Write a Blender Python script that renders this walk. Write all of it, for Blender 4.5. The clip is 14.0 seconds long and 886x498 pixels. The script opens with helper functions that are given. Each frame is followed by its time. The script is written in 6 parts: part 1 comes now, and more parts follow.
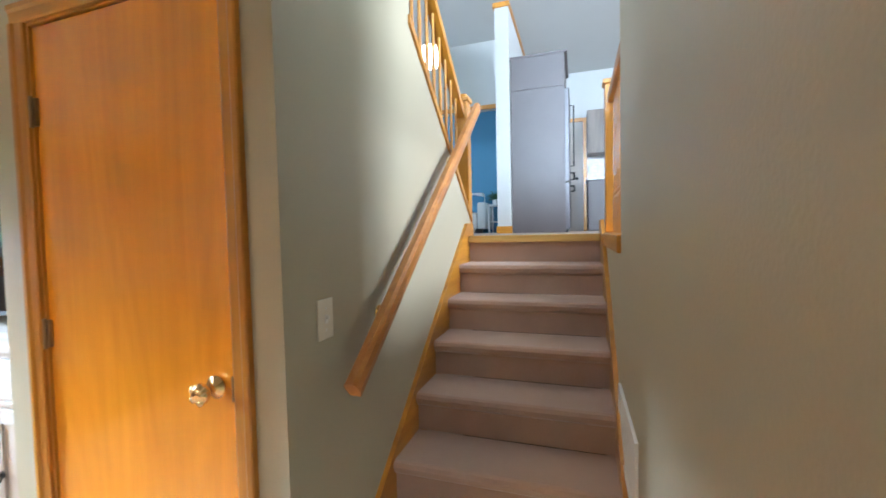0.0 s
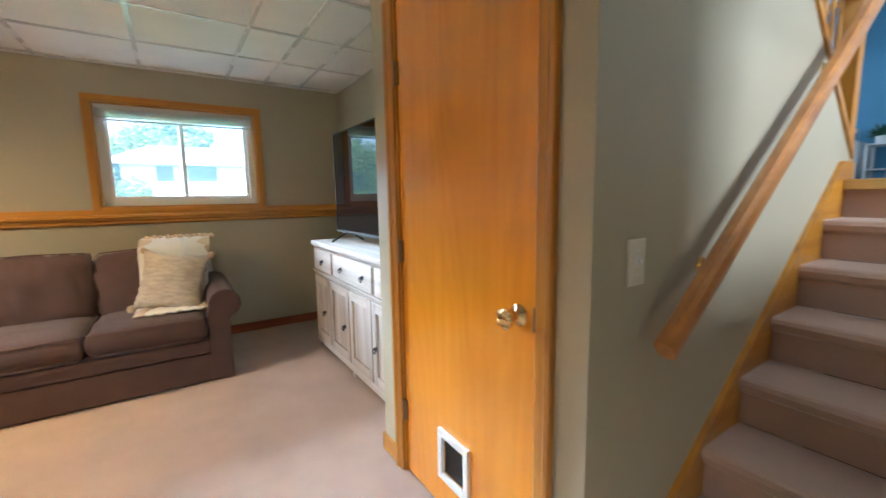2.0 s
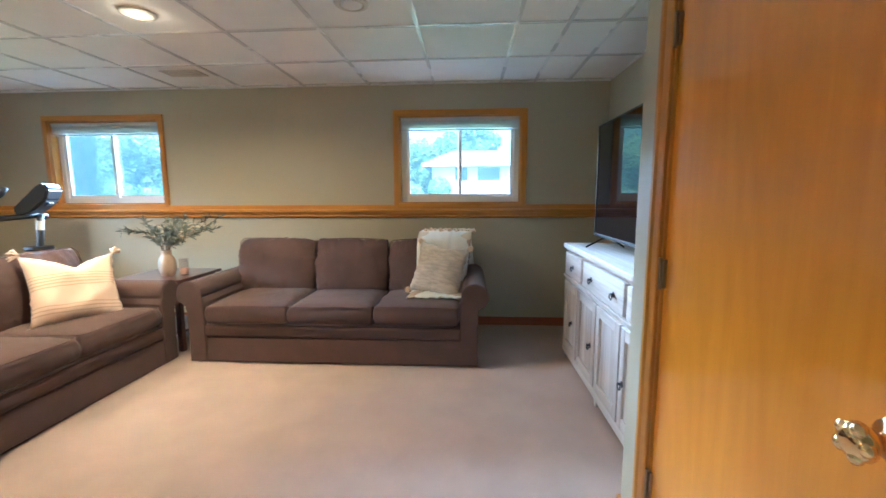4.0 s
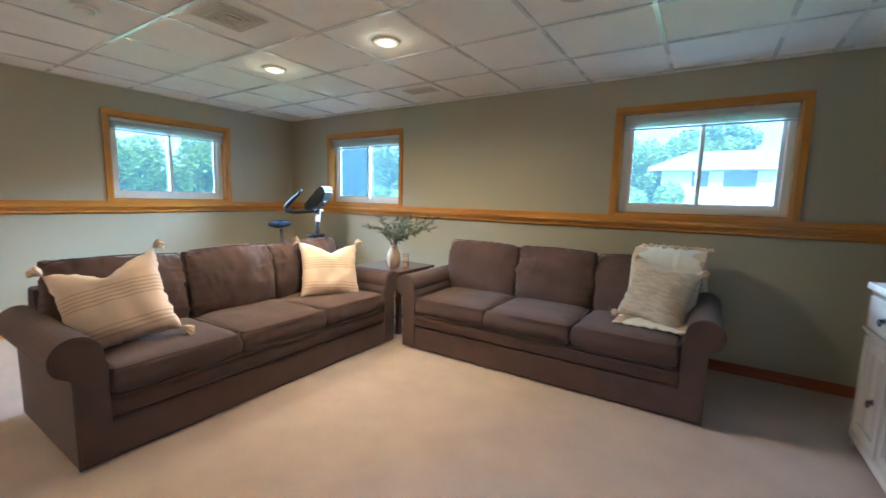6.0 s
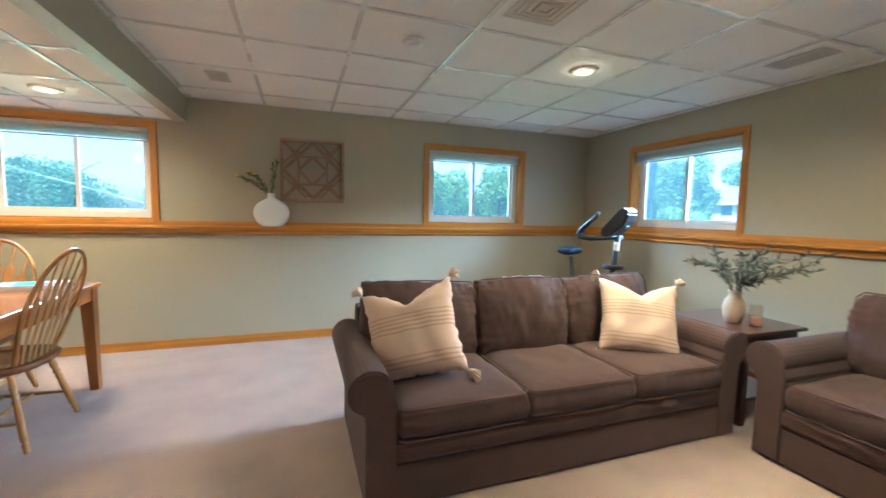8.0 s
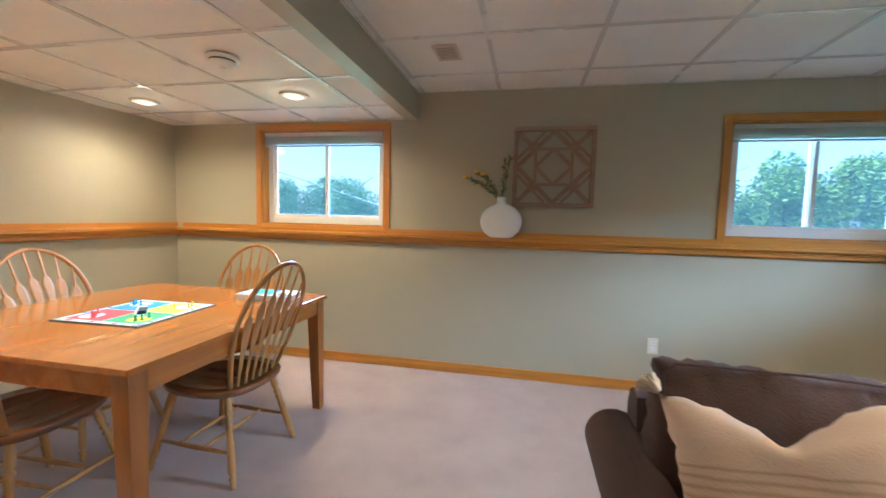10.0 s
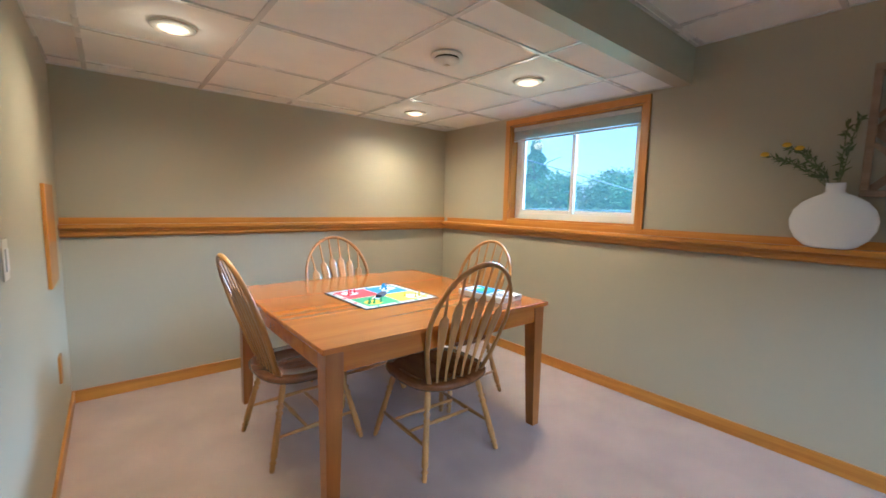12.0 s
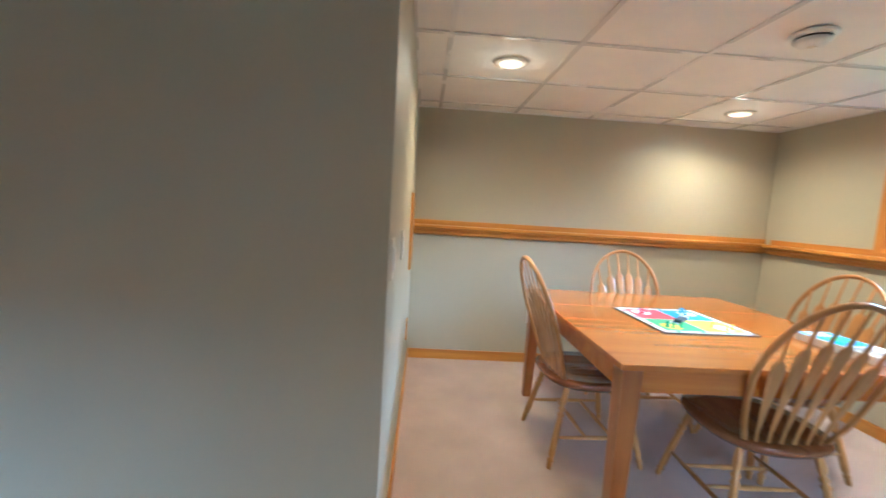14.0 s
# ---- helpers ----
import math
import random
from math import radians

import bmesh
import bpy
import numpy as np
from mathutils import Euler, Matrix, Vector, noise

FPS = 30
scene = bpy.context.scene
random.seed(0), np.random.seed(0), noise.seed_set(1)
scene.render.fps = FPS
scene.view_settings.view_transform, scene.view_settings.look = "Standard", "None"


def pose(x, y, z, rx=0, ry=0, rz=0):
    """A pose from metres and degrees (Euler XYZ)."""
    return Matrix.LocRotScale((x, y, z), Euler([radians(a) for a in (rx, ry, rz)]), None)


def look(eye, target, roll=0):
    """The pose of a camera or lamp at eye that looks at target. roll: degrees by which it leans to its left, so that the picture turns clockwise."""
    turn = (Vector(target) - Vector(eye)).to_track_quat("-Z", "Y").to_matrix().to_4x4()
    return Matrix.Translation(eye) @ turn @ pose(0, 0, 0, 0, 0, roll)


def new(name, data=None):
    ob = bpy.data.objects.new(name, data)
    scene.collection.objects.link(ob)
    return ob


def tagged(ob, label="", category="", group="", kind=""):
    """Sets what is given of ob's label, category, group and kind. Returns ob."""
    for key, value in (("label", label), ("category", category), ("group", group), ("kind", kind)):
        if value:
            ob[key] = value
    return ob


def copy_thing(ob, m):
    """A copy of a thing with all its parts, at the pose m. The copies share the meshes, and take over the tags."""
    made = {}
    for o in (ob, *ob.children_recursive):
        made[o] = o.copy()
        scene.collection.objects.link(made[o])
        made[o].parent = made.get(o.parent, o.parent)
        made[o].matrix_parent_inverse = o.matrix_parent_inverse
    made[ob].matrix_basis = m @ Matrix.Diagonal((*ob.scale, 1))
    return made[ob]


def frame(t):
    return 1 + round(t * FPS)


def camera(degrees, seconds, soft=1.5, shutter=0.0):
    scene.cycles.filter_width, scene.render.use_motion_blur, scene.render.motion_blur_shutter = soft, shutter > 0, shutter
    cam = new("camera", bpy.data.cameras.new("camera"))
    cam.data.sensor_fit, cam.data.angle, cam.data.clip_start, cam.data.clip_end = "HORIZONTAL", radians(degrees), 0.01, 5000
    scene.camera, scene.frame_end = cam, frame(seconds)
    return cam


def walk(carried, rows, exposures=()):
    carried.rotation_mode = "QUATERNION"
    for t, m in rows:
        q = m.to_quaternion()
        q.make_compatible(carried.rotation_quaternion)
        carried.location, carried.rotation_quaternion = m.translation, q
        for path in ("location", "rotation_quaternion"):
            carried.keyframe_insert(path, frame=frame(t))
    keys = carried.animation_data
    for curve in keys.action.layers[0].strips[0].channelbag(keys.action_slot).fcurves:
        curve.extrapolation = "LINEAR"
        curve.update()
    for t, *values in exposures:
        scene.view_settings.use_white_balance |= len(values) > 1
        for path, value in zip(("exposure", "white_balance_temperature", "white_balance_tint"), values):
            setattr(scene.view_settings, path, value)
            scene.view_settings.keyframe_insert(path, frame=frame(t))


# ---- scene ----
cam = camera(95.1, 14.0, soft=1.5, shutter=0.3)
PATH = [
    (0, (1.144, 1.229, 1.318), (0.516, 3.126, 1.237), -1.3),
    (0.5, (1.137, 1.226, 1.291), (0.253, 3.012, 1.121), -0.8),
    (1, (1.129, 1.227, 1.274), (-0.024, 2.845, 1.044), -0.8),
    (1.5, (1.109, 1.244, 1.261), (-0.321, 2.619, 1.006), -0.8),
    (2, (1.009, 1.286, 1.244), (-0.647, 2.377, 0.985), -0.9),
    (2.5, (0.885, 1.348, 1.247), (-0.947, 2.11, 0.993), -1.1),
    (3, (0.813, 1.389, 1.239), (-1.12, 1.838, 0.991), -1.0),
    (5.5, (0.675, 1.538, 1.291), (-1.117, 0.689, 1.032), 1.0),
    (6, (0.584, 1.463, 1.275), (-1.086, 0.391, 1.029), 1.4),
    (6.5, (0.513, 1.383, 1.321), (-0.973, 0.069, 1.063), 1.6),
    (7, (0.427, 1.224, 1.302), (-0.826, -0.318, 1.071), 1.7),
    (7.5, (0.345, 1.052, 1.315), (-0.621, -0.687, 1.106), 1.6),
    (8, (0.289, 0.817, 1.278), (-0.376, -1.062, 1.113), 1.2),
    (10.5, (0.349, -0.407, 1.297), (1.076, -2.264, 1.144), 1.5),
    (11, (0.344, -0.545, 1.306), (1.43, -2.215, 1.123), 1.3),
    (11.5, (0.258, -0.662, 1.315), (1.621, -2.111, 1.112), 1.2),
    (12, (0.214, -0.702, 1.305), (1.75, -1.965, 1.09), 1.3),
    (12.5, (0.173, -0.723, 1.3), (1.848, -1.792, 1.071), 1.5),
    (13, (0.177, -0.716, 1.295), (1.974, -1.564, 1.066), 1.9),
    (13.5, (0.192, -0.668, 1.295), (2.107, -1.197, 1.071), 2.3),
    (14, (0.236, -0.547, 1.28), (2.223, -0.647, 1.078), 3.5),
]
EXPOSURES = [(0.0, 2.45, 5550, 7), (1.5, 2.2, 5600, 7), (3.0, 2.1, 4900, 6), (5.5, 1.7, 4550, 1), (8.0, 1.6, 4450, -1), (10.5, 1.25, 4500, 3), (12.0, 1.2, 4300, 3), (13.2, 1.25, 4250, 2), (14.0, 1.5, 4200, 2)]
walk(cam, [(t, look(eye, target, roll)) for t, eye, target, roll in PATH], EXPOSURES)

# ---- world, sun, large lights ----
world = bpy.data.worlds.new("sky")
world.use_nodes = True
scene.world = world
wn = world.node_tree
sky = wn.nodes.new("ShaderNodeTexSky")
sky.sky_type = "NISHITA"
sky.sun_disc = False
sky.sun_elevation, sky.sun_rotation = radians(48), radians(67)
sky.air_density, sky.dust_density, sky.ozone_density = 1.0, 2.5, 2.0
wn.links.new(sky.outputs[0], wn.nodes["Background"].inputs[0])
wn.nodes["Background"].inputs[1].default_value = 0.15

sun = new("sun", bpy.data.lights.new("sun", "SUN"))
sun.data.energy, sun.data.angle, sun.data.color = 3.2, radians(8), (1.0, 0.97, 0.93)
sun.matrix_world = look((0, 0, 0), (-0.6, -0.25, -0.75))


def area(name, eye, target, w, h, energy, color):
    lamp = new(name, bpy.data.lights.new(name, "AREA"))
    lamp.data.shape, lamp.data.size, lamp.data.size_y = "RECTANGLE", w, h
    lamp.data.energy, lamp.data.color = energy, color
    lamp.matrix_world = look(eye, target)
    return lamp


SKY_TINT = (0.77, 0.90, 1.0)
# the open sky beyond the windows, as two wide lamps high over the lawn
area("daylight_south", (0.6, -11.8, 5.05), (0.6, -3.4, 1.6), 9.0, 2.6, 2300, SKY_TINT)
area("daylight_west", (-11.4, -0.4, 4.75), (-3.1, -0.4, 1.6), 8.0, 2.6, 3150, SKY_TINT)
# unseen lamps added inside the upper rooms' east and west walls, for their daylight
area("daylight_landing", (5.35, 3.75, 2.95), (0.43, 3.3, 2.2), 1.9, 1.5, 95, (0.95, 0.97, 1.0))
area("fill_kitchen", (5.35, 7.2, 3.1), (0.6, 7.4, 2.2), 1.8, 1.3, 3.5, SKY_TINT)
area("fill_living_room", (-3.3, 8.0, 3.0), (1.0, 7.0, 2.4), 2.0, 1.4, 22, (0.72, 0.87, 1.0))


def can_light(name, x, y, z, energy):
    lamp = new(name, bpy.data.lights.new(name, "SPOT"))
    lamp.data.energy, lamp.data.color = energy, (1.0, 0.67, 0.33)
    lamp.data.spot_size, lamp.data.spot_blend, lamp.data.shadow_soft_size = radians(166), 1.0, 0.05
    lamp.matrix_world = look((x, y, z - 0.03), (x, y, 0))


def bulb_spill(x, y, z, energy):
    """The bare front of a flood bulb, which throws some light sideways."""
    lamp = new("can_spill", bpy.data.lights.new("can_spill", "POINT"))
    lamp.data.energy, lamp.data.color, lamp.data.shadow_soft_size = energy, (1.0, 0.70, 0.38), 0.05
    lamp.matrix_world = look((x, y, z - 0.085), (x, y, 0))


CANS = [(-1.555, -0.39, 2.29), (-1.555, -1.58, 2.29), (2.487, -0.965, 2.08), (1.905, -2.745, 2.08), (3.11, -2.745, 2.08)]
for cx, cy, cz in CANS:
    can_light("can_bulb", cx, cy, cz, 72 if cx < 0 else 48)
    bulb_spill(cx, cy, cz, 0.3)

# ---- materials ----
def material(name, color, rough=0.6, metal=0.0, vary=0.12, scale=3.0, fine=60.0, bump=0.15, stretch=(1, 1, 1), tint=None, sheen=0.0, coat=0.0, spec=0.5):
    """Base colour broken at two scales, with fine relief."""
    m = bpy.data.materials.new(name)
    m.use_nodes = True
    nt, p = m.node_tree, m.node_tree.nodes["Principled BSDF"]
    co = nt.nodes.new("ShaderNodeTexCoord")
    mp = nt.nodes.new("ShaderNodeMapping")
    mp.inputs["Scale"].default_value = stretch
    nt.links.new(co.outputs["Object"], mp.inputs[0])
    big, small = nt.nodes.new("ShaderNodeTexNoise"), nt.nodes.new("ShaderNodeTexNoise")
    big.inputs["Scale"].default_value, big.inputs["Detail"].default_value = scale, 5
    small.inputs["Scale"].default_value, small.inputs["Detail"].default_value = fine, 3
    for n in (big, small):
        nt.links.new(mp.outputs[0], n.inputs["Vector"])
    add = nt.nodes.new("ShaderNodeMath")
    add.operation = "MULTIPLY_ADD"
    nt.links.new(small.outputs[0], add.inputs[0])
    add.inputs[1].default_value = 0.4
    nt.links.new(big.outputs[0], add.inputs[2])
    ramp = nt.nodes.new("ShaderNodeMapRange")
    ramp.inputs[1].default_value, ramp.inputs[2].default_value = 0.45, 0.95
    nt.links.new(add.outputs[0], ramp.inputs[0])
    mix = nt.nodes.new("ShaderNodeMix")
    mix.data_type = "RGBA"
    low = tuple(c * (1 - vary) for c in color)
    high = tint or tuple(min(1, c * (1 + vary)) for c in color)
    mix.inputs[6].default_value, mix.inputs[7].default_value = (*low, 1), (*high, 1)
    nt.links.new(ramp.outputs[0], mix.inputs[0])
    nt.links.new(mix.outputs[2], p.inputs["Base Color"])
    rr = nt.nodes.new("ShaderNodeMapRange")
    rr.inputs[3].default_value, rr.inputs[4].default_value = rough * 0.85, min(1, rough * 1.15)
    nt.links.new(big.outputs[0], rr.inputs[0])
    nt.links.new(rr.outputs[0], p.inputs["Roughness"])
    p.inputs["Metallic"].default_value = metal
    p.inputs["Coat Weight"].default_value = coat
    p.inputs["Coat Roughness"].default_value = 0.12
    p.inputs["Sheen Weight"].default_value = sheen
    p.inputs["Specular IOR Level"].default_value = spec
    if bump:
        b = nt.nodes.new("ShaderNodeBump")
        b.inputs["Strength"].default_value, b.inputs["Distance"].default_value = bump, 0.004
        nt.links.new(small.outputs[0], b.inputs["Height"])
        nt.links.new(b.outputs[0], p.inputs["Normal"])
    return m


def wood(name, dark, light, axis="z", rough=0.35, coat=0.3, cathedral=0.0, scale=1.0):
    """Long grain along one axis, fine pores, slow changes of tone from board to board."""
    m = bpy.data.materials.new(name)
    m.use_nodes = True
    nt, p = m.node_tree, m.node_tree.nodes["Principled BSDF"]
    co, mp = nt.nodes.new("ShaderNodeTexCoord"), nt.nodes.new("ShaderNodeMapping")
    s = {"x": (0.35, 7, 7), "y": (7, 0.35, 7), "z": (7, 7, 0.35)}[axis]
    mp.inputs["Scale"].default_value = [v * scale for v in s]
    nt.links.new(co.outputs["Object"], mp.inputs[0])
    grain = nt.nodes.new("ShaderNodeTexNoise")
    grain.inputs["Scale"].default_value, grain.inputs["Detail"].default_value, grain.inputs["Distortion"].default_value = 2.2, 8, 0.6
    nt.links.new(mp.outputs[0], grain.inputs["Vector"])
    pores = nt.nodes.new("ShaderNodeTexNoise")
    pores.inputs["Scale"].default_value, pores.inputs["Detail"].default_value = 26, 2
    nt.links.new(mp.outputs[0], pores.inputs["Vector"])
    last = grain.outputs[0]
    if cathedral:
        wm = nt.nodes.new("ShaderNodeMapping")
        wm.inputs["Scale"].default_value = {"x": (0.45, 3, 3), "y": (3, 0.45, 3), "z": (3, 3, 0.45)}[axis]
        nt.links.new(co.outputs["Object"], wm.inputs[0])
        wn1 = nt.nodes.new("ShaderNodeTexNoise")
        wn1.inputs["Scale"].default_value, wn1.inputs["Detail"].default_value = 0.9, 1
        nt.links.new(wm.outputs[0], wn1.inputs["Vector"])
        mu = nt.nodes.new("ShaderNodeMath")
        mu.operation = "MULTIPLY"
        mu.inputs[1].default_value = 22
        nt.links.new(wn1.outputs[0], mu.inputs[0])
        fr = nt.nodes.new("ShaderNodeMath")
        fr.operation = "PINGPONG"
        fr.inputs[1].default_value = 0.5
        nt.links.new(mu.outputs[0], fr.inputs[0])
        mm = nt.nodes.new("ShaderNodeMath")
        mm.operation = "MULTIPLY_ADD"
        mm.inputs[1].default_value = cathedral
        nt.links.new(fr.outputs[0], mm.inputs[0])
        nt.links.new(grain.outputs[0], mm.inputs[2])
        last = mm.outputs[0]
    add = nt.nodes.new("ShaderNodeMath")
    add.operation = "MULTIPLY_ADD"
    add.inputs[1].default_value = 0.25
    nt.links.new(pores.outputs[0], add.inputs[0])
    nt.links.new(last, add.inputs[2])
    oi = nt.nodes.new("ShaderNodeObjectInfo")
    sh = nt.nodes.new("ShaderNodeMath")
    sh.operation = "MULTIPLY_ADD"
    sh.inputs[1].default_value = 0.12
    nt.links.new(oi.outputs["Random"], sh.inputs[0])
    nt.links.new(add.outputs[0], sh.inputs[2])
    ramp = nt.nodes.new("ShaderNodeMapRange")
    ramp.inputs[1].default_value, ramp.inputs[2].default_value = 0.42, 0.92 + cathedral * 0.4
    nt.links.new(sh.outputs[0], ramp.inputs[0])
    mix = nt.nodes.new("ShaderNodeMix")
    mix.data_type = "RGBA"
    mix.inputs[6].default_value, mix.inputs[7].default_value = (*dark, 1), (*light, 1)
    nt.links.new(ramp.outputs[0], mix.inputs[0])
    nt.links.new(mix.outputs[2], p.inputs["Base Color"])
    p.inputs["Roughness"].default_value = rough
    p.inputs["Coat Weight"].default_value, p.inputs["Coat Roughness"].default_value = coat, 0.1
    b = nt.nodes.new("ShaderNodeBump")
    b.inputs["Strength"].default_value, b.inputs["Distance"].default_value = 0.12, 0.002
    nt.links.new(pores.outputs[0], b.inputs["Height"])
    nt.links.new(b.outputs[0], p.inputs["Normal"])
    return m


def emitting(name, color, strength):
    m = bpy.data.materials.new(name)
    m.use_nodes = True
    p = m.node_tree.nodes["Principled BSDF"]
    p.inputs["Base Color"].default_value = (*color, 1)
    p.inputs["Emission Color"].default_value = (*color, 1)
    p.inputs["Emission Strength"].default_value = strength
    return m


def glass(name, tint=(1, 1, 1), rough=0.0, gloss=0.0):
    m = bpy.data.materials.new(name)
    m.use_nodes = True
    nt = m.node_tree
    nt.nodes.remove(nt.nodes["Principled BSDF"])
    tr, gl, mx, fr = (nt.nodes.new("ShaderNode" + k) for k in ("BsdfTransparent", "BsdfGlossy", "MixShader", "Fresnel"))
    tr.inputs[0].default_value = (*tint, 1)
    gl.inputs["Roughness"].default_value = rough + 0.01
    fr.inputs[0].default_value = 1.45
    mx.inputs[0].default_value = gloss
    if not gloss:
        nt.links.new(fr.outputs[0], mx.inputs[0])
    nt.links.new(tr.outputs[0], mx.inputs[1])
    nt.links.new(gl.outputs[0], mx.inputs[2])
    nt.links.new(mx.outputs[0], nt.nodes["Material Output"].inputs[0])
    return m


def hazed(name):
    """Clear glass with a little pale cyan translucency mixed in as painted daylight haze."""
    m = glass(name)
    nt = m.node_tree
    out = nt.nodes["Material Output"]
    first = out.inputs[0].links[0].from_socket
    mx, tl = nt.nodes.new("ShaderNodeMixShader"), nt.nodes.new("ShaderNodeBsdfTranslucent")
    tl.inputs[0].default_value = (0.55, 0.80, 0.92, 1)
    mx.inputs[0].default_value = 0.022
    nt.links.new(first, mx.inputs[1])
    nt.links.new(tl.outputs[0], mx.inputs[2])
    nt.links.new(mx.outputs[0], out.inputs[0])
    return m


WALL = material("wall_paint", (0.425, 0.385, 0.275), rough=0.42, vary=0.03, scale=1.2, fine=140, bump=0.12)
BLUE = material("blue_paint", (0.10, 0.27, 0.42), rough=0.6, vary=0.03, fine=140, bump=0.1)
WHITE_WALL = material("pale_wall_paint", (0.48, 0.49, 0.48), rough=0.6, vary=0.02, fine=140, bump=0.1)
CARPET = material("carpet", (0.47, 0.345, 0.275), rough=0.98, vary=0.13, scale=3.6, fine=230, bump=0.9, sheen=0.25)
STAIR_CARPET = material("stair_carpet", (0.46, 0.305, 0.225), rough=0.98, vary=0.16, scale=3.0, fine=240, bump=0.9, sheen=0.3)
TILE = material("ceiling_tile", (0.84, 0.82, 0.78), rough=0.95, vary=0.03, scale=5, fine=180, bump=0.35)
GRID = material("ceiling_grid_metal", (0.74, 0.73, 0.70), rough=0.27, vary=0.02, bump=0.0)
OAK_D, OAK_L = (0.36, 0.135, 0.010), (0.60, 0.275, 0.026)
OAK_X, OAK_Y, OAK_Z = (wood("oak_trim_" + a, OAK_D, OAK_L, a) for a in "xyz")
DOOR_OAK = wood("oak_door_veneer", (0.68, 0.240, 0.007), (0.82, 0.325, 0.012), "z", rough=0.24, coat=0.7, cathedral=0.30)
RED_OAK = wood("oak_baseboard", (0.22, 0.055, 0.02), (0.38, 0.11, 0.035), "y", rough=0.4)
VINYL = material("white_vinyl", (0.78, 0.77, 0.74), rough=0.35, vary=0.02, bump=0.0)
WHITE = material("white_plastic", (0.80, 0.79, 0.76), rough=0.35, vary=0.02, bump=0.0)
GLASS = hazed("hazed_window_glass")
BRASS = material("polished_brass", (0.83, 0.62, 0.28), rough=0.12, metal=1.0, vary=0.05, bump=0.0)
HINGE = material("antique_hinge_metal", (0.30, 0.21, 0.12), rough=0.4, metal=0.9, vary=0.1, bump=0.05)
BLACK = material("black_plastic", (0.008, 0.009, 0.011), rough=0.5, vary=0.2, bump=0.02)
SOFA = material("brown_sofa_fabric", (0.086, 0.047, 0.039), rough=0.88, vary=0.22, scale=6, fine=210, bump=1.0, sheen=0.13)
BLIND = material("blind_slats", (0.56, 0.54, 0.50), rough=0.45, vary=0.04, bump=0.0)
OAK_RAIL = wood("oak_handrail", (0.36, 0.13, 0.025), (0.60, 0.26, 0.06), "y", rough=0.35, coat=0.4)
SMOKED = glass("smoked_flap", (0.35, 0.33, 0.32))
GREY_METAL = material("grey_painted_metal", (0.06, 0.065, 0.07), rough=0.5, metal=0.0, vary=0.08, bump=0.0)
SCREEN_GREY = material("grey_display", (0.08, 0.09, 0.10), rough=0.3, vary=0.1, bump=0.0)
NAVY = material("navy_vinyl", (0.015, 0.035, 0.08), rough=0.45, vary=0.2, bump=0.1)
VENT_UP = material("brushed_rod", (0.4, 0.38, 0.35), rough=0.4, metal=0.6)
UP_LEAF = material("houseplant_green", (0.04, 0.12, 0.06), rough=0.5, vary=0.3)

# ---- shape helpers ----
def box(bm, x0, x1, y0, y1, z0, z1, bevel=0.0, mat=0):
    vs = [bm.verts.new((x, y, z)) for x in (x0, x1) for y in (y0, y1) for z in (z0, z1)]
    quads = ((0, 1, 3, 2), (4, 6, 7, 5), (0, 4, 5, 1), (2, 3, 7, 6), (0, 2, 6, 4), (1, 5, 7, 3))
    faces = [bm.faces.new([vs[i] for i in q]) for q in quads]
    for f in faces:
        f.material_index = mat
    if bevel:
        edges = list({e for f in faces for e in f.edges})
        made = bmesh.ops.bevel(bm, geom=edges, offset=bevel, segments=2, profile=0.6, affect="EDGES")
        for f in made["faces"]:
            f.material_index = mat
    return bm


def Box(*a, **k):
    return box(bmesh.new(), *a, **k)


def part(name, bm, mat, parent=None, label="", smooth=False, at=None, kind=""):
    me = bpy.data.meshes.new(name)
    bmesh.ops.recalc_face_normals(bm, faces=bm.faces)
    bm.to_mesh(me)
    bm.free()
    for m in mat if isinstance(mat, (list, tuple)) else [mat]:
        me.materials.append(m)
    if smooth:
        for f in me.polygons:
            f.use_smooth = True
    ob = new(name, me)
    ob.parent = parent
    if at is not None:
        ob.matrix_basis = at
    return tagged(ob, label=label, kind=kind)


def thing(name, m, label, category, group="", kind=""):
    ob = new(name)
    ob.empty_display_size = 0.1
    ob.matrix_basis = m
    return tagged(ob, label=label, category=category, group=group, kind=kind)


def prism(bm, outline, axis, a, b, mat=0):
    """Extrudes a 2D outline along x, y or z from a to b."""
    put = {"x": lambda u, v, w: (w, u, v), "y": lambda u, v, w: (u, w, v), "z": lambda u, v, w: (u, v, w)}[axis]
    lo = [bm.verts.new(put(u, v, a)) for u, v in outline]
    hi = [bm.verts.new(put(u, v, b)) for u, v in outline]
    n = len(outline)
    fs = [bm.faces.new(lo), bm.faces.new(hi[::-1])]
    fs += [bm.faces.new((lo[i], hi[i], hi[(i + 1) % n], lo[(i + 1) % n])) for i in range(n)]
    for f in fs:
        f.material_index = mat
    return bm


def frame_of(d):
    d = Vector(d).normalized()
    s = d.cross(Vector((0, 0, 1)) if abs(d.z) < 0.9 else Vector((1, 0, 0))).normalized()
    return s, s.cross(d)


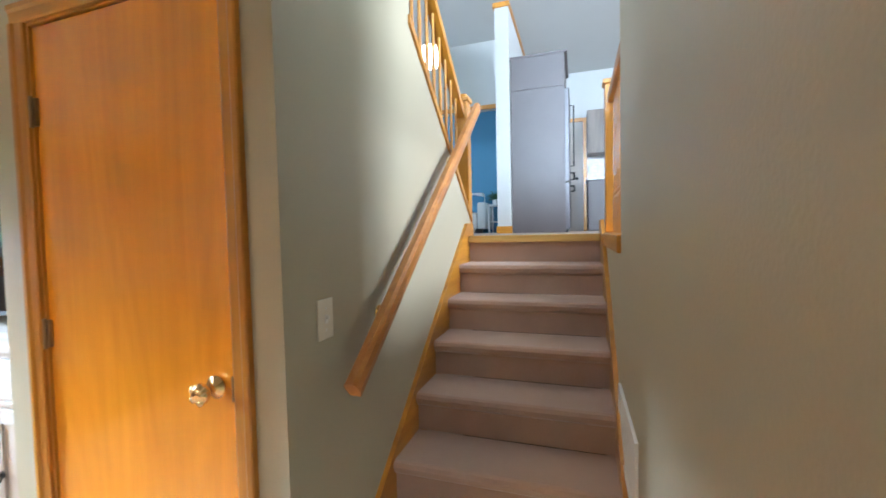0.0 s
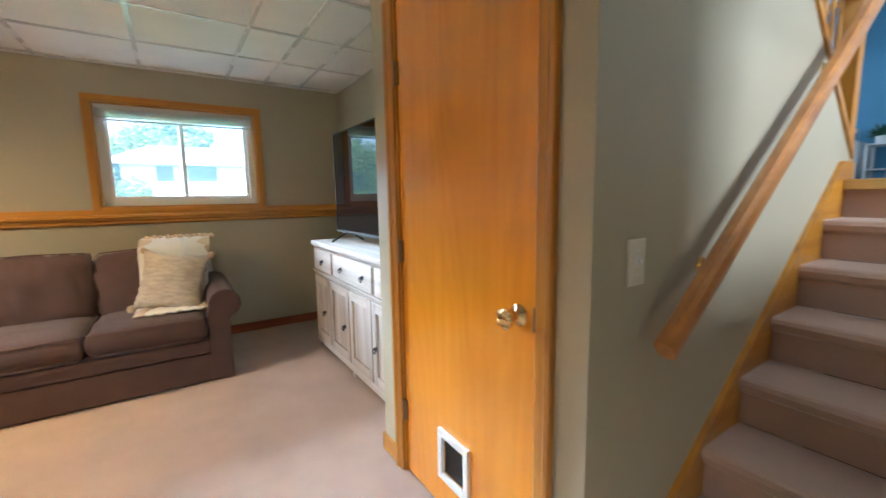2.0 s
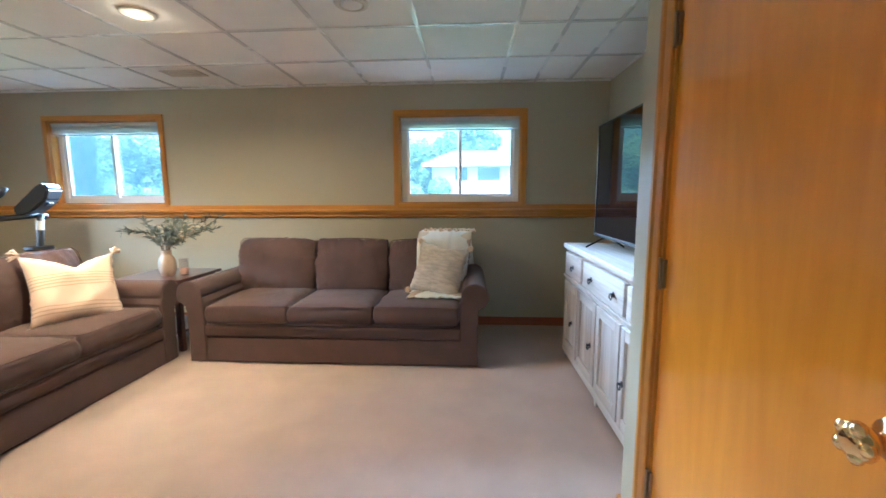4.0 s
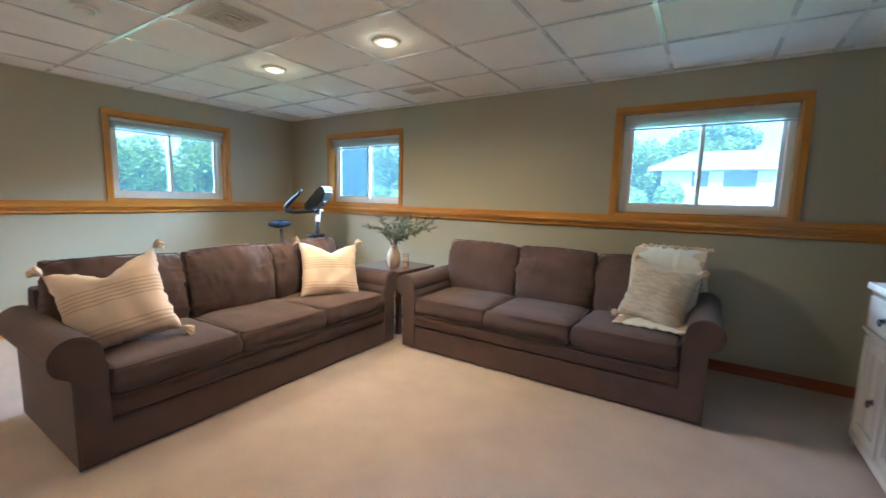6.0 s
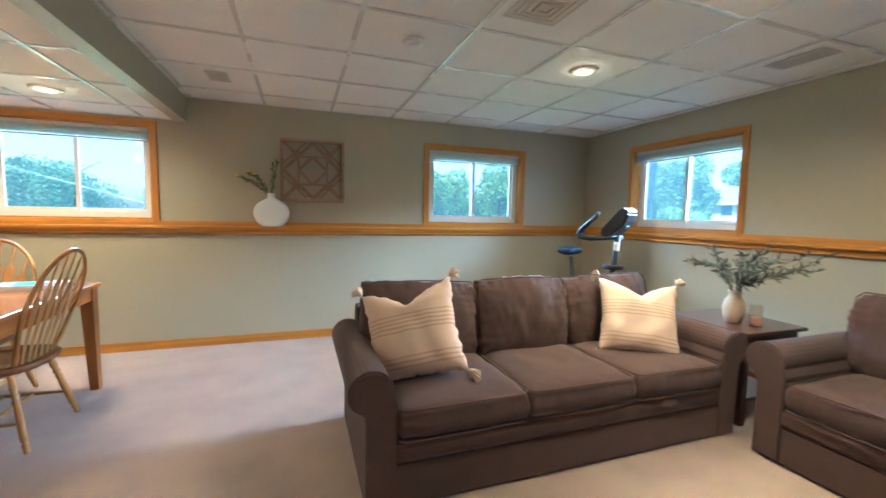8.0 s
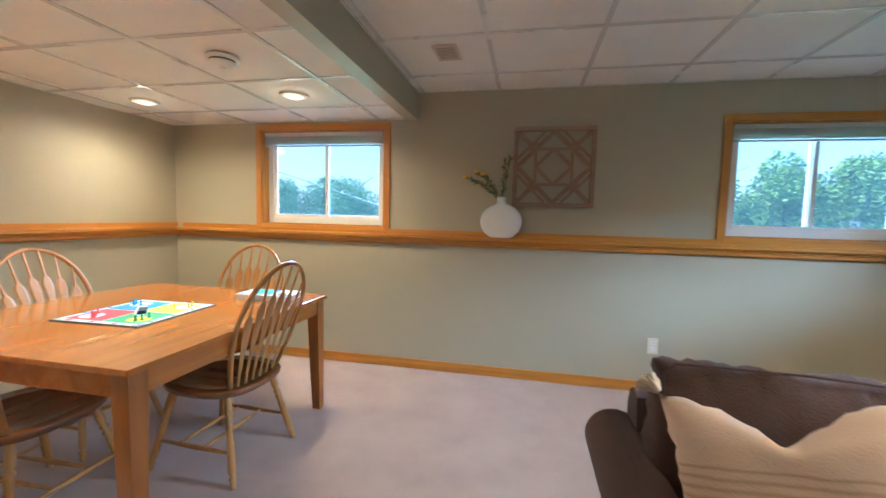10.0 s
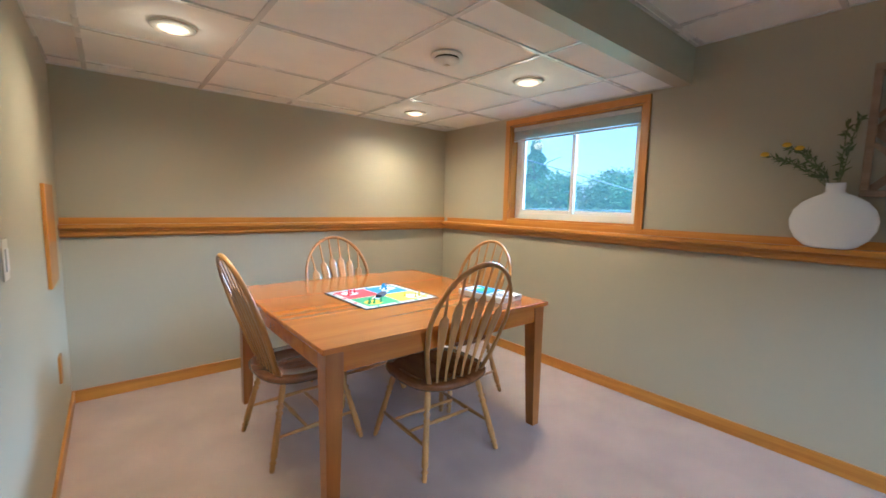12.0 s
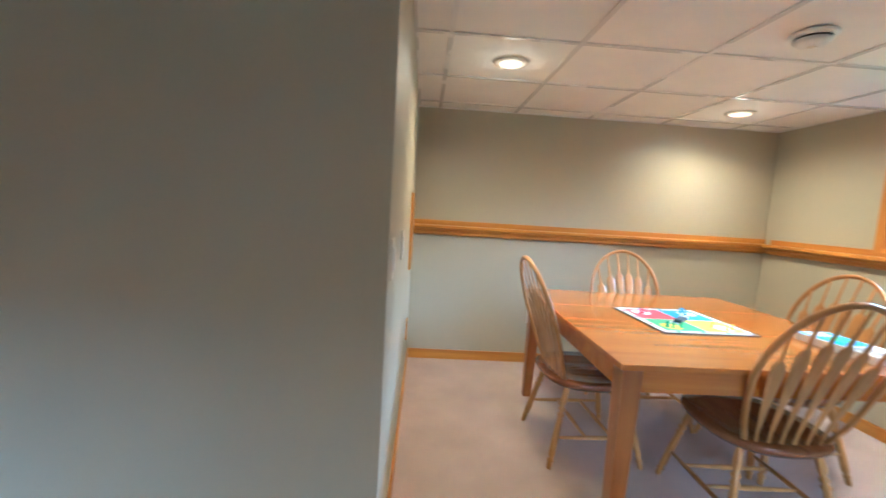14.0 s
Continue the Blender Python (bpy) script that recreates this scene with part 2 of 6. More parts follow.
def tube(bm, pts, radii, sides=8, flat=1.0, closed_ends=True):
    """A round (or flattened) bar through points."""
    pts = [Vector(p) for p in pts]
    if not isinstance(radii, (list, tuple)):
        radii = [radii] * len(pts)
    rings, s0 = [], None
    for i, p in enumerate(pts):
        d = (pts[min(i + 1, len(pts) - 1)] - pts[max(i - 1, 0)]).normalized()
        if s0 is None:
            s, u = frame_of(d)
        else:
            s = (s0 - d * s0.dot(d)).normalized()
            u = s.cross(d)
        s0 = s
        rings.append([bm.verts.new(p + (s * math.cos(a) + u * math.sin(a) * flat) * radii[i]) for a in (2 * math.pi * k / sides for k in range(sides))])
    for a, b in zip(rings, rings[1:]):
        for k in range(sides):
            bm.faces.new((a[k], a[(k + 1) % sides], b[(k + 1) % sides], b[k]))
    if closed_ends:
        bm.faces.new(rings[0][::-1])
        bm.faces.new(rings[-1])
    return bm


def turned(bm, p0, p1, profile, sides=10):
    """A turned leg or spindle: profile is a row of (share of the length, radius)."""
    p0, p1 = Vector(p0), Vector(p1)
    return tube(bm, [p0.lerp(p1, t) for t, r in profile], [r for t, r in profile], sides)


def lathe(bm, profile, sides=24, center=(0, 0), flat=1.0):
    rings = []
    for r, z in profile:
        rings.append([bm.verts.new((center[0] + r * math.cos(a), center[1] + r * math.sin(a) * flat, z)) for a in (2 * math.pi * k / sides for k in range(sides))])
    for a, b in zip(rings, rings[1:]):
        for k in range(sides):
            bm.faces.new((a[k], a[(k + 1) % sides], b[(k + 1) % sides], b[k]))
    bm.faces.new(rings[0][::-1])
    bm.faces.new(rings[-1])
    return bm


def cushion(bm, sx, sy, sz, n=12, puff=0.35, edge=7, wrinkle=0.006, seed=0.0, pinch=0.0, plan=0.0, gather=0.0):
    """A soft block of sx, sy, sz about the origin, fuller in the middle and rounded at its rim."""
    grid = {}

    def vert(u, v, w):
        key = (round(u, 5), round(v, 5), round(w, 5))
        if key not in grid:
            m = max(abs(u), abs(v))
            swell = 1 - puff * (0.5 * abs(u) ** 2 + 0.5 * abs(v) ** 2)
            rim = (1 - abs(w) ** 2 * 0.05)
            k = 1 - pinch * (1 - abs(u * v)) * m ** 2
            x, y, z = u * sx / 2 * rim * (1 - plan * abs(v) ** 5), v * sy / 2 * rim * (1 - plan * abs(u) ** 4), w * sz / 2 * swell * (1 - 0.25 * m ** edge)
            ridge = abs(noise.noise(Vector((x * 16 + y * 7 + seed, y * 6 - x * 4, seed * 1.3)))) ** 0.7
            d = noise.noise(Vector((x * 7 + seed, y * 7, z * 7))) * wrinkle * 1.6 + noise.noise(Vector((x * 22, y * 9 + seed, z * 15))) * wrinkle * 0.6 - (0.35 - ridge) * wrinkle * (0.4 + m * m)
            if gather:
                along = x * 46 if abs(v) > abs(u) else y * 46
                across = y * 5 if abs(v) > abs(u) else x * 5
                d += gather * noise.noise(Vector((along, across + seed, w * 0.6 + seed))) * min(1, max(0, (m - 0.35) / 0.5)) * (1 - 0.4 * abs(w))
            q = Vector((x, y, z))
            grid[key] = bm.verts.new(q + q.normalized() * d)
        return grid[key]

    c = [i * 2 / n - 1 for i in range(n + 1)]
    c = [math.copysign(abs(t) ** 0.8, t) for t in c]
    nz = [-1, -0.6, 0, 0.6, 1]
    for i in range(n):
        for j in range(n):
            for w in (-1, 1):
                bm.faces.new([vert(c[a], c[b], w) for a, b in ((i, j), (i + 1, j), (i + 1, j + 1), (i, j + 1))])
        for k in range(4):
            for e in (-1, 1):
                bm.faces.new([vert(c[a], e, nz[b]) for a, b in ((i, k), (i + 1, k), (i + 1, k + 1), (i, k + 1))])
                bm.faces.new([vert(e, c[a], nz[b]) for a, b in ((i, k), (i + 1, k), (i + 1, k + 1), (i, k + 1))])
    return bm


# ---- the large structure ----
W_X, S_Y, E_X, DN_Y, R_X, TV_Y, CL_Y, CL_X, ST_X = -3.14, -3.485, 3.60, -0.458, 1.30, 2.755, 2.075, -0.73, 0.43
H_MAIN, H_DIN, BEAM_X = 2.29, 2.08, 1.245
WIN_W, WIN_Z0, WIN_Z1 = 1.152, 1.191, 2.008
UP = 1.29


def wall_with_openings(name, x0, x1, y0, y1, z0, z1, gaps, along, mat=WALL):
    """gaps: (from, to, low, high) along x or y."""
    bm = bmesh.new()
    cuts = sorted(gaps)
    a = x0 if along == "x" else y0
    end = x1 if along == "x" else y1

    def piece(p, q, lo, hi):
        if q - p > 1e-4 and hi - lo > 1e-4:
            box(bm, *((p, q, y0, y1) if along == "x" else (x0, x1, p, q)), lo, hi)

    for g0, g1, lo, hi in cuts:
        piece(a, g0, z0, z1)
        piece(g0, g1, z0, lo)
        piece(g0, g1, hi, z1)
        a = g1
    piece(a, end, z0, z1)
    return part(name, bm, mat, kind="structure")


W3, W4, W1, W2 = 1.390, -2.128, 2.105, -1.620
half = WIN_W / 2
part("floor", Box(-3.4, 3.85, -3.75, 2.95, -0.12, 0.0), CARPET, kind="structure")
wall_with_openings("wall_west", W_X - 0.22, W_X, S_Y - 0.22, TV_Y + 0.12, 0, 2.45, [(W4 - half, W4 + half, WIN_Z0, WIN_Z1), (W3 - half, W3 + half, WIN_Z0, WIN_Z1)], "y")
wall_with_openings("wall_south", W_X, E_X + 0.2, S_Y - 0.22, S_Y, 0, 2.45, [(W2 - half, W2 + half, WIN_Z0, WIN_Z1), (W1 - half, W1 + half, WIN_Z0, WIN_Z1)], "x")
part("wall_east", Box(E_X, E_X + 0.2, S_Y, DN_Y + 0.12, 0, 2.45), WALL, kind="structure")
part("wall_dining_north", Box(R_X + 0.12, E_X, DN_Y, DN_Y + 0.12, 0, 2.45), WALL, kind="structure")
part("wall_stair_side", Box(R_X, R_X + 0.12, DN_Y, 2.87, 0, 4.9), WALL, kind="structure")
part("wall_north", Box(W_X, CL_X, TV_Y, TV_Y + 0.12, 0, 2.45), WALL, kind="structure")
part("wall_closet_side", Box(CL_X, CL_X + 0.1, CL_Y + 0.1, TV_Y + 0.12, 0, 2.45), WALL, kind="structure")
DOOR0, DOOR1, DOOR_H = -0.515, 0.256, 2.005
wall_with_openings("wall_closet_front", CL_X, ST_X, CL_Y, CL_Y + 0.1, 0, 2.45, [(DOOR0 - 0.02, DOOR1 + 0.02, 0, DOOR_H + 0.02)], "x")
bm = bmesh.new()
prism(bm, [(CL_Y + 0.1, 0), (4.02, 0), (4.02, 1.41), (2.97, 2.265), (2.97, 4.9), (CL_Y + 0.1, 4.9)], "x", ST_X - 0.1, ST_X)
part("wall_stair_left", bm, WALL, kind="structure")
part("wall_above_closet", Box(-3.3, ST_X, CL_Y, CL_Y + 0.1, 2.45, 5.2), WHITE_WALL, kind="structure")
part("wall_stair_right_low", Box(R_X, R_X + 0.12, 2.87, 4.3, 0, 1.23), WALL, kind="structure")


def ceiling(name, x0, x1, y0, y1, z, xo, yo, step=0.61, holes=()):
    """Lay-in tiles in a metal grid, as one mesh."""
    bm = bmesh.new()
    xs = [x0] + [xo + step * k for k in range(-12, 13) if x0 + 0.03 < xo + step * k < x1 - 0.03] + [x1]
    ys = [y0] + [yo + step * k for k in range(-12, 13) if y0 + 0.03 < yo + step * k < y1 - 0.03] + [y1]
    for a, b in zip(xs, xs[1:]):
        for c, d in zip(ys, ys[1:]):
            box(bm, a + 0.005, b - 0.005, c + 0.005, d - 0.005, z + 0.004, z + 0.02)
    for i, v in enumerate(xs):
        w = 0.012
        box(bm, max(v - w, x0), min(v + w, x1), y0, y1, z - 0.004, z + 0.006, mat=1)
    for v in ys:
        for a, b in zip(xs, xs[1:]):
            box(bm, a + 0.012, b - 0.012, max(v - 0.012, y0), min(v + 0.012, y1), z - 0.003, z + 0.006, mat=1)
    box(bm, x0, x1, y0, y1, z + 0.02, z + 0.05)
    return part(name, bm, [TILE, GRID], kind="structure")


ceiling("ceiling_main", W_X, R_X - 0.055, S_Y, CL_Y, H_MAIN, -1.235, -1.285)
ceiling("ceiling_alcove", W_X, CL_X, CL_Y, TV_Y, H_MAIN, -1.235, -1.285 + 0.61 * 6)
part("ceiling_foyer", Box(R_X - 0.055, R_X, DN_Y + 0.12, CL_Y, H_MAIN, H_MAIN + 0.05), TILE, kind="structure")
ceiling("ceiling_dining", 1.34, E_X, S_Y, DN_Y, H_DIN, 1.575, -1.235)
part("beam", box(Box(BEAM_X, 1.34, S_Y, DN_Y, 2.069, 2.45), 1.34, R_X + 0.3, S_Y, DN_Y, 2.2, 2.45), WALL, kind="structure")
part("floor_above", Box(-3.36, 1.3, -3.7, CL_Y, 2.36, 2.5), WHITE_WALL, kind="structure")
part("roof_slab", Box(1.3, 3.8, -3.7, DN_Y + 0.12, 2.45, 2.55), WHITE_WALL, kind="structure")


# skirtings and the ledge
def skirting(name, x0, x1, y0, y1, mat, h=0.082):
    bm = bmesh.new()
    box(bm, x0, x1, y0, y1, 0, h, bevel=0.004)
    return part(name, bm, mat, kind="structure")


LOW = 0.014
part("wall_south_lower", Box(W_X, E_X, S_Y, S_Y + LOW, 0, 1.105), WALL, kind="structure")
part("wall_west_lower", Box(W_X, W_X + LOW, S_Y + LOW, TV_Y, 0, 1.105), WALL, kind="structure")
part("wall_east_lower", Box(E_X - LOW, E_X, S_Y + LOW, DN_Y, 0, 1.105), WALL, kind="structure")
skirting("baseboard_south", W_X + LOW, E_X - LOW, S_Y + LOW, S_Y + LOW + 0.013, OAK_X)
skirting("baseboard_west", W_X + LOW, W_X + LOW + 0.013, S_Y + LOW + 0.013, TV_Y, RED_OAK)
skirting("baseboard_east", E_X - LOW - 0.013, E_X - LOW, S_Y + LOW + 0.013, DN_Y, OAK_Y)
skirting("baseboard_dining_north", R_X, E_X - LOW - 0.013, DN_Y - 0.013, DN_Y, OAK_X)
skirting("baseboard_stair_wall", R_X - 0.013, R_X, DN_Y, 2.3, OAK_Y)
skirting("baseboard_north", W_X + LOW + 0.013, CL_X - 0.013, TV_Y - 0.013, TV_Y, OAK_X)
skirting("baseboard_closet_side", CL_X - 0.013, CL_X, CL_Y - 0.013, TV_Y, OAK_Y)
skirting("baseboard_closet_front", CL_X, DOOR0 - 0.075, CL_Y - 0.013, CL_Y, OAK_X)


def ledge(name, outline_sign, axis, wall, a, b, mat):
    """Back board, nosed shelf and stepped moulding under it."""
    prof = [(0, 1.178), (0.016, 1.178), (0.016, 1.138), (0.078, 1.138), (0.084, 1.132), (0.084, 1.116), (0.078, 1.110), (0.055, 1.108), (0.055, 1.094), (0.046, 1.085), (0.046, 1.068), (0.034, 1.058), (LOW + 0.001, 1.054), (LOW + 0.001, 1.105), (0, 1.105)]
    bm = bmesh.new()
    prism(bm, [(wall + outline_sign * u, z) for u, z in prof], axis, a, b)
    return part(name, bm, mat, kind="structure")


ledge("ledge_south", 1, "x", S_Y, W_X + 0.084, E_X - 0.084, OAK_X)
ledge("ledge_west", 1, "y", W_X, S_Y, TV_Y, OAK_Y)
ledge("ledge_east", -1, "y", E_X, S_Y, DN_Y, OAK_Y)


def window(name, m):
    """Local frame: x along the wall, y outwards, z up; origin at the wall's inner face under the middle of the opening."""
    w = thing(name, m, "", "", kind="structure")
    h, z0, z1 = half, WIN_Z0, WIN_Z1
    c = 0.051
    for nm, dims, mt in (("casing_head", (-h - c, h + c, -0.018, 0, z1, z1 + c), OAK_X), ("casing_side", (-h - c, -h, -0.018, 0, z0 - c + 0.02, z1), OAK_Z),
                         ("casing_side", (h, h + c, -0.018, 0, z0 - c + 0.02, z1), OAK_Z), ("casing_foot", (-h, h, -0.018, 0, z0 - c + 0.02, z0), OAK_X)):
        part(nm, Box(*dims, bevel=0.004), mt, w)
    bm = bmesh.new()
    for d in ((-h, -h + 0.012, 0, 0.11, z0, z1), (h - 0.012, h, 0, 0.11, z0, z1), (-h + 0.012, h - 0.012, 0, 0.11, z1 - 0.012, z1), (-h + 0.012, h - 0.012, 0, 0.11, z0, z0 + 0.012)):
        box(bm, *d)
    part("jamb", bm, OAK_Z, w)
    i, a, b = h - 0.012, z0 + 0.012, z1 - 0.012
    bm = bmesh.new()
    f = 0.049
    for d in ((-i, -i + f, 0.075, 0.15, a, b), (i - f, i, 0.075, 0.15, a, b), (-i + f, i - f, 0.075, 0.15, b - f, b), (-i + f, i - f, 0.075, 0.15, a, a + f)):
        box(bm, *d, bevel=0.003)
    part("window_frame", bm, VINYL, w)
    i -= f
    a, b = a + f, b - f
    for k, (p, q, yy) in enumerate(((-i, 0.02, 0.085), (-0.02, i, 0.112))):
        s = 0.03
        sash = bmesh.new()
        for d in ((p, p + s, yy, yy + 0.024, a, b), (q - s, q, yy, yy + 0.024, a, b), (p + s, q - s, yy, yy + 0.024, b - s, b), (p + s, q - s, yy, yy + 0.024, a, a + s)):
            box(sash, *d, bevel=0.003)
        sash = part("sash", sash, VINYL, w)
        pane = part("pane", Box(p + s, q - s, yy + 0.01, yy + 0.014, a + s, b - s), GLASS, sash)
        pane.visible_shadow = False
    blind = part("blind", Box(-h + 0.02, h - 0.02, 0.008, 0.05, z1 - 0.05, z1 - 0.016, bevel=0.003), BLIND, w, "raised off-white mini blind")
    for k in range(8):
        part("slat", Box(-h + 0.022, h - 0.022, 0.012 + 0.001 * (k % 2), 0.042, z1 - 0.058 - k * 0.0082, z1 - 0.0545 - k * 0.0082), BLIND, blind)
    part("bottom_rail", Box(-h + 0.022, h - 0.022, 0.012, 0.04, z1 - 0.136, z1 - 0.124, bevel=0.003), BLIND, blind)
    return w



window("window_1", pose(W1, S_Y, 0, 0, 0, 180))
window("window_2", pose(W2, S_Y, 0, 0, 0, 180))
window("window_3", pose(W_X, W3, 0, 0, 0, 90))
window("window_4", pose(W_X, W4, 0, 0, 0, 90))

# stairs: seven risers, carpeted
NOSES = [2.400 + 0.248 * k for k in range(7)]
RISE = 0.1735
FIRST = UP - 6 * RISE
for k in range(6):
    z = FIRST + RISE * k
    y = NOSES[k]
    bm = bmesh.new()
    prism(bm, [(y + 0.02, z - RISE + 0.002 if k else 0), (y + 0.02, z - 0.06), (y + 0.002, z - 0.045), (y - 0.006, z - 0.022), (y, z - 0.006), (y + 0.012, z), (y + 0.268, z), (y + 0.268, z - RISE + 0.002 if k else 0)], "x", ST_X + 0.02, R_X - 0.02)
    part("stair_step", bm, STAIR_CARPET, kind="structure")
part("stair_riser_top", Box(ST_X + 0.02, R_X - 0.02, 3.909, 3.925, UP - RISE, UP - 0.045), STAIR_CARPET, kind="structure")
part("landing_nosing", Box(ST_X + 0.02, R_X - 0.02, 3.872, 3.93, UP - 0.045, UP + 0.002, bevel=0.006), wood("pale_oak_nosing", (0.50, 0.30, 0.08), (0.70, 0.46, 0.14), "x"), kind="structure")
for nm, xa, xb in (("stair_skirt_left", ST_X, ST_X + 0.02), ("stair_skirt_right", R_X - 0.02, R_X)):
    bm = bmesh.new()
    prism(bm, [(2.2, 0), (2.2, 0.10), (3.86, UP + 0.085), (4.02, UP + 0.085), (4.02, UP - 0.1), (2.6, 0)], "x", xa, xb)
    part(nm, bm, OAK_Y, kind="structure")

# ---- the upper rooms seen past the stairs ----
FLOOR_UP = material("upper_floor", (0.30, 0.22, 0.17), rough=0.5, vary=0.1)
CABINET = material("grey_cabinet_paint", (0.105, 0.088, 0.088), rough=0.45, vary=0.08, bump=0.05)
STEEL = material("dark_stainless_steel", (0.15, 0.145, 0.155), rough=0.5, metal=0.9, vary=0.1, stretch=(1, 1, 12), bump=0.02)
COUNTER = material("pale_counter", (0.62, 0.60, 0.57), rough=0.3, vary=0.2, scale=12, bump=0.0)
part("floor_upper", Box(-3.5, 5.6, 3.93, 10.4, UP - 0.1, UP), FLOOR_UP, kind="structure")
part("floor_upper_side", Box(R_X + 0.12, 5.6, 2.0, 3.93, UP - 0.1, UP), FLOOR_UP, kind="structure")
part("wall_upper_west", Box(-3.6, -3.5, CL_Y, 10.4, 1.0, 5.6), WHITE_WALL, kind="structure")
part("wall_upper_east", Box(5.5, 5.6, CL_Y, 10.4, 1.0, 5.6), WHITE_WALL, kind="structure")
part("wall_upper_south", Box(R_X + 0.12, 5.5, CL_Y, CL_Y + 0.1, 1.0, 5.6), WHITE_WALL, kind="structure")
bm = bmesh.new()
prism(bm, [(2.0, 5.5), (10.5, 4.05), (10.5, 4.15), (2.0, 5.6)], "x", -3.6, 5.6)
part("ceiling_upper", bm, WHITE_WALL, kind="structure")
part("wall_kitchen_back", Box(0.38, 5.5, 9.35, 9.47, UP, 5.0), WHITE_WALL, kind="structure")
part("wall_blue_room_back", Box(-3.5, 0.38, 9.9, 10.0, UP, 5.0), BLUE, kind="structure")
bm = bmesh.new()
box(bm, -3.5, -1.2, 8.0, 8.12, UP, 5.2)
box(bm, -1.2, 0.20, 8.0, 8.12, 3.36, 5.2)
part("wall_blue_room_front", bm, WHITE_WALL, kind="structure")
part("trim_blue_room", Box(-1.2, 0.20, 7.97, 7.998, 3.36, 3.43, bevel=0.005), OAK_X, kind="structure")
part("partition_kitchen", Box(0.20, 0.37, 6.30, 9.9, UP, 4.06), WHITE_WALL, kind="structure")
part("partition_cap", Box(0.18, 0.39, 6.28, 9.9, 4.06, 4.12, bevel=0.005), OAK_Y, kind="structure")
part("partition_base", Box(0.185, 0.385, 6.285, 6.298, UP, UP + 0.09, bevel=0.003), OAK_X, kind="structure")
part("landing_base_left", Box(ST_X - 0.1, ST_X, 4.022, 4.04, UP, UP + 0.09, bevel=0.003), OAK_X, kind="structure")

tall = thing("tall_cabinet", pose(0.70, 6.75, UP), "dark mauve-grey tall refrigerator cabinet beside the pale partition", "cabinet")
part("side_panel", Box(-0.32, 0.32, -0.40, -0.38, 0, 1.75, bevel=0.003), CABINET, tall)
part("upper_cabinet", Box(-0.32, 0.32, -0.40, 0.5, 1.753, 2.14, bevel=0.003), CABINET, tall)
part("cornice", Box(-0.33, 0.35, -0.41, 0.51, 2.14, 2.165, bevel=0.004), CABINET, tall)
fr = thing("refrigerator", pose(0.70, 6.75, UP), "stainless refrigerator with bar handles in the tall grey cabinet", "refrigerator")
part("body", Box(-0.30, 0.30, -0.37, 0.48, 0.02, 1.74, bevel=0.008), BLACK, fr)
for z0, z1 in ((0.04, 0.60), (0.61, 1.73)):
    d = part("door", Box(0.302, 0.37, -0.37, 0.48, z0, z1, bevel=0.012), STEEL, fr)
    bm = bmesh.new()
    zc = 0.56 if z0 < 0.5 else 0.72
    tube(bm, [(0.37, -0.30, zc), (0.42, -0.30, zc), (0.42, 0.40, zc), (0.37, 0.40, zc)], 0.010, 8)
    part("handle", bm, BLACK, d, "dark bar handle")
bm = bmesh.new()
tube(bm, [(0.37, 0.02, 0.85), (0.415, 0.02, 0.85), (0.415, 0.02, 1.62), (0.37, 0.02, 1.62)], 0.010, 8)
part("handle", bm, BLACK, fr, "dark bar handle")
part("kick_grille", Box(0.30, 0.34, -0.37, 0.48, 0.0, 0.038), BLACK, fr)

PANTRY = material("cream_door_paint", (0.46, 0.42, 0.38), rough=0.45, vary=0.03, bump=0.0)
door = thing("door_pantry", pose(1.175, 9.30, UP), "cream panel door with a black knob and oak casing", "door", kind="structure")
part("leaf", box(Box(-0.15, 0.09, -0.005, 0.03, 0, 2.03, bevel=0.003), -0.10, 0.04, -0.012, -0.006, 0.25, 1.85, bevel=0.004), PANTRY, door)
part("casing", box(Box(0.092, 0.16, -0.02, 0.045, 0, 2.03, bevel=0.004), -0.15, 0.16, -0.02, 0.045, 2.032, 2.10, bevel=0.004), OAK_Z, door)
bm = bmesh.new()
tube(bm, [(-0.02, -0.013, 0.98), (-0.02, -0.045, 0.98), (-0.02, -0.055, 0.98), (-0.02, -0.075, 0.98)], [0.012, 0.012, 0.028, 0.024], 12)
part("knob", bm, BLACK, door, "black door knob")


def kitchen_unit(name, x0, x1, z0, z1, depth, label, color, handle_z):
    u = thing(name, pose(x0, 9.34, UP + z0), label, "cabinet", "kitchen cabinets")
    w, h = x1 - x0, z1 - z0
    part("carcass", Box(0, w, -depth, 0, 0, h, bevel=0.003), color, u)
    dr = part("door", box(Box(0.01, w - 0.01, -depth - 0.02, -depth - 0.002, 0.01, h - 0.01, bevel=0.004), 0.07, w - 0.07, -depth - 0.026, -depth - 0.021, 0.08, h - 0.08, bevel=0.004), color, u)
    bm = bmesh.new()
    tube(bm, [(w * 0.8, -depth - 0.02, handle_z), (w * 0.8, -depth - 0.05, handle_z), (w * 0.8, -depth - 0.05, handle_z + 0.14), (w * 0.8, -depth - 0.02, handle_z + 0.14)], 0.006, 6)
    part("handle", bm, STEEL, dr)


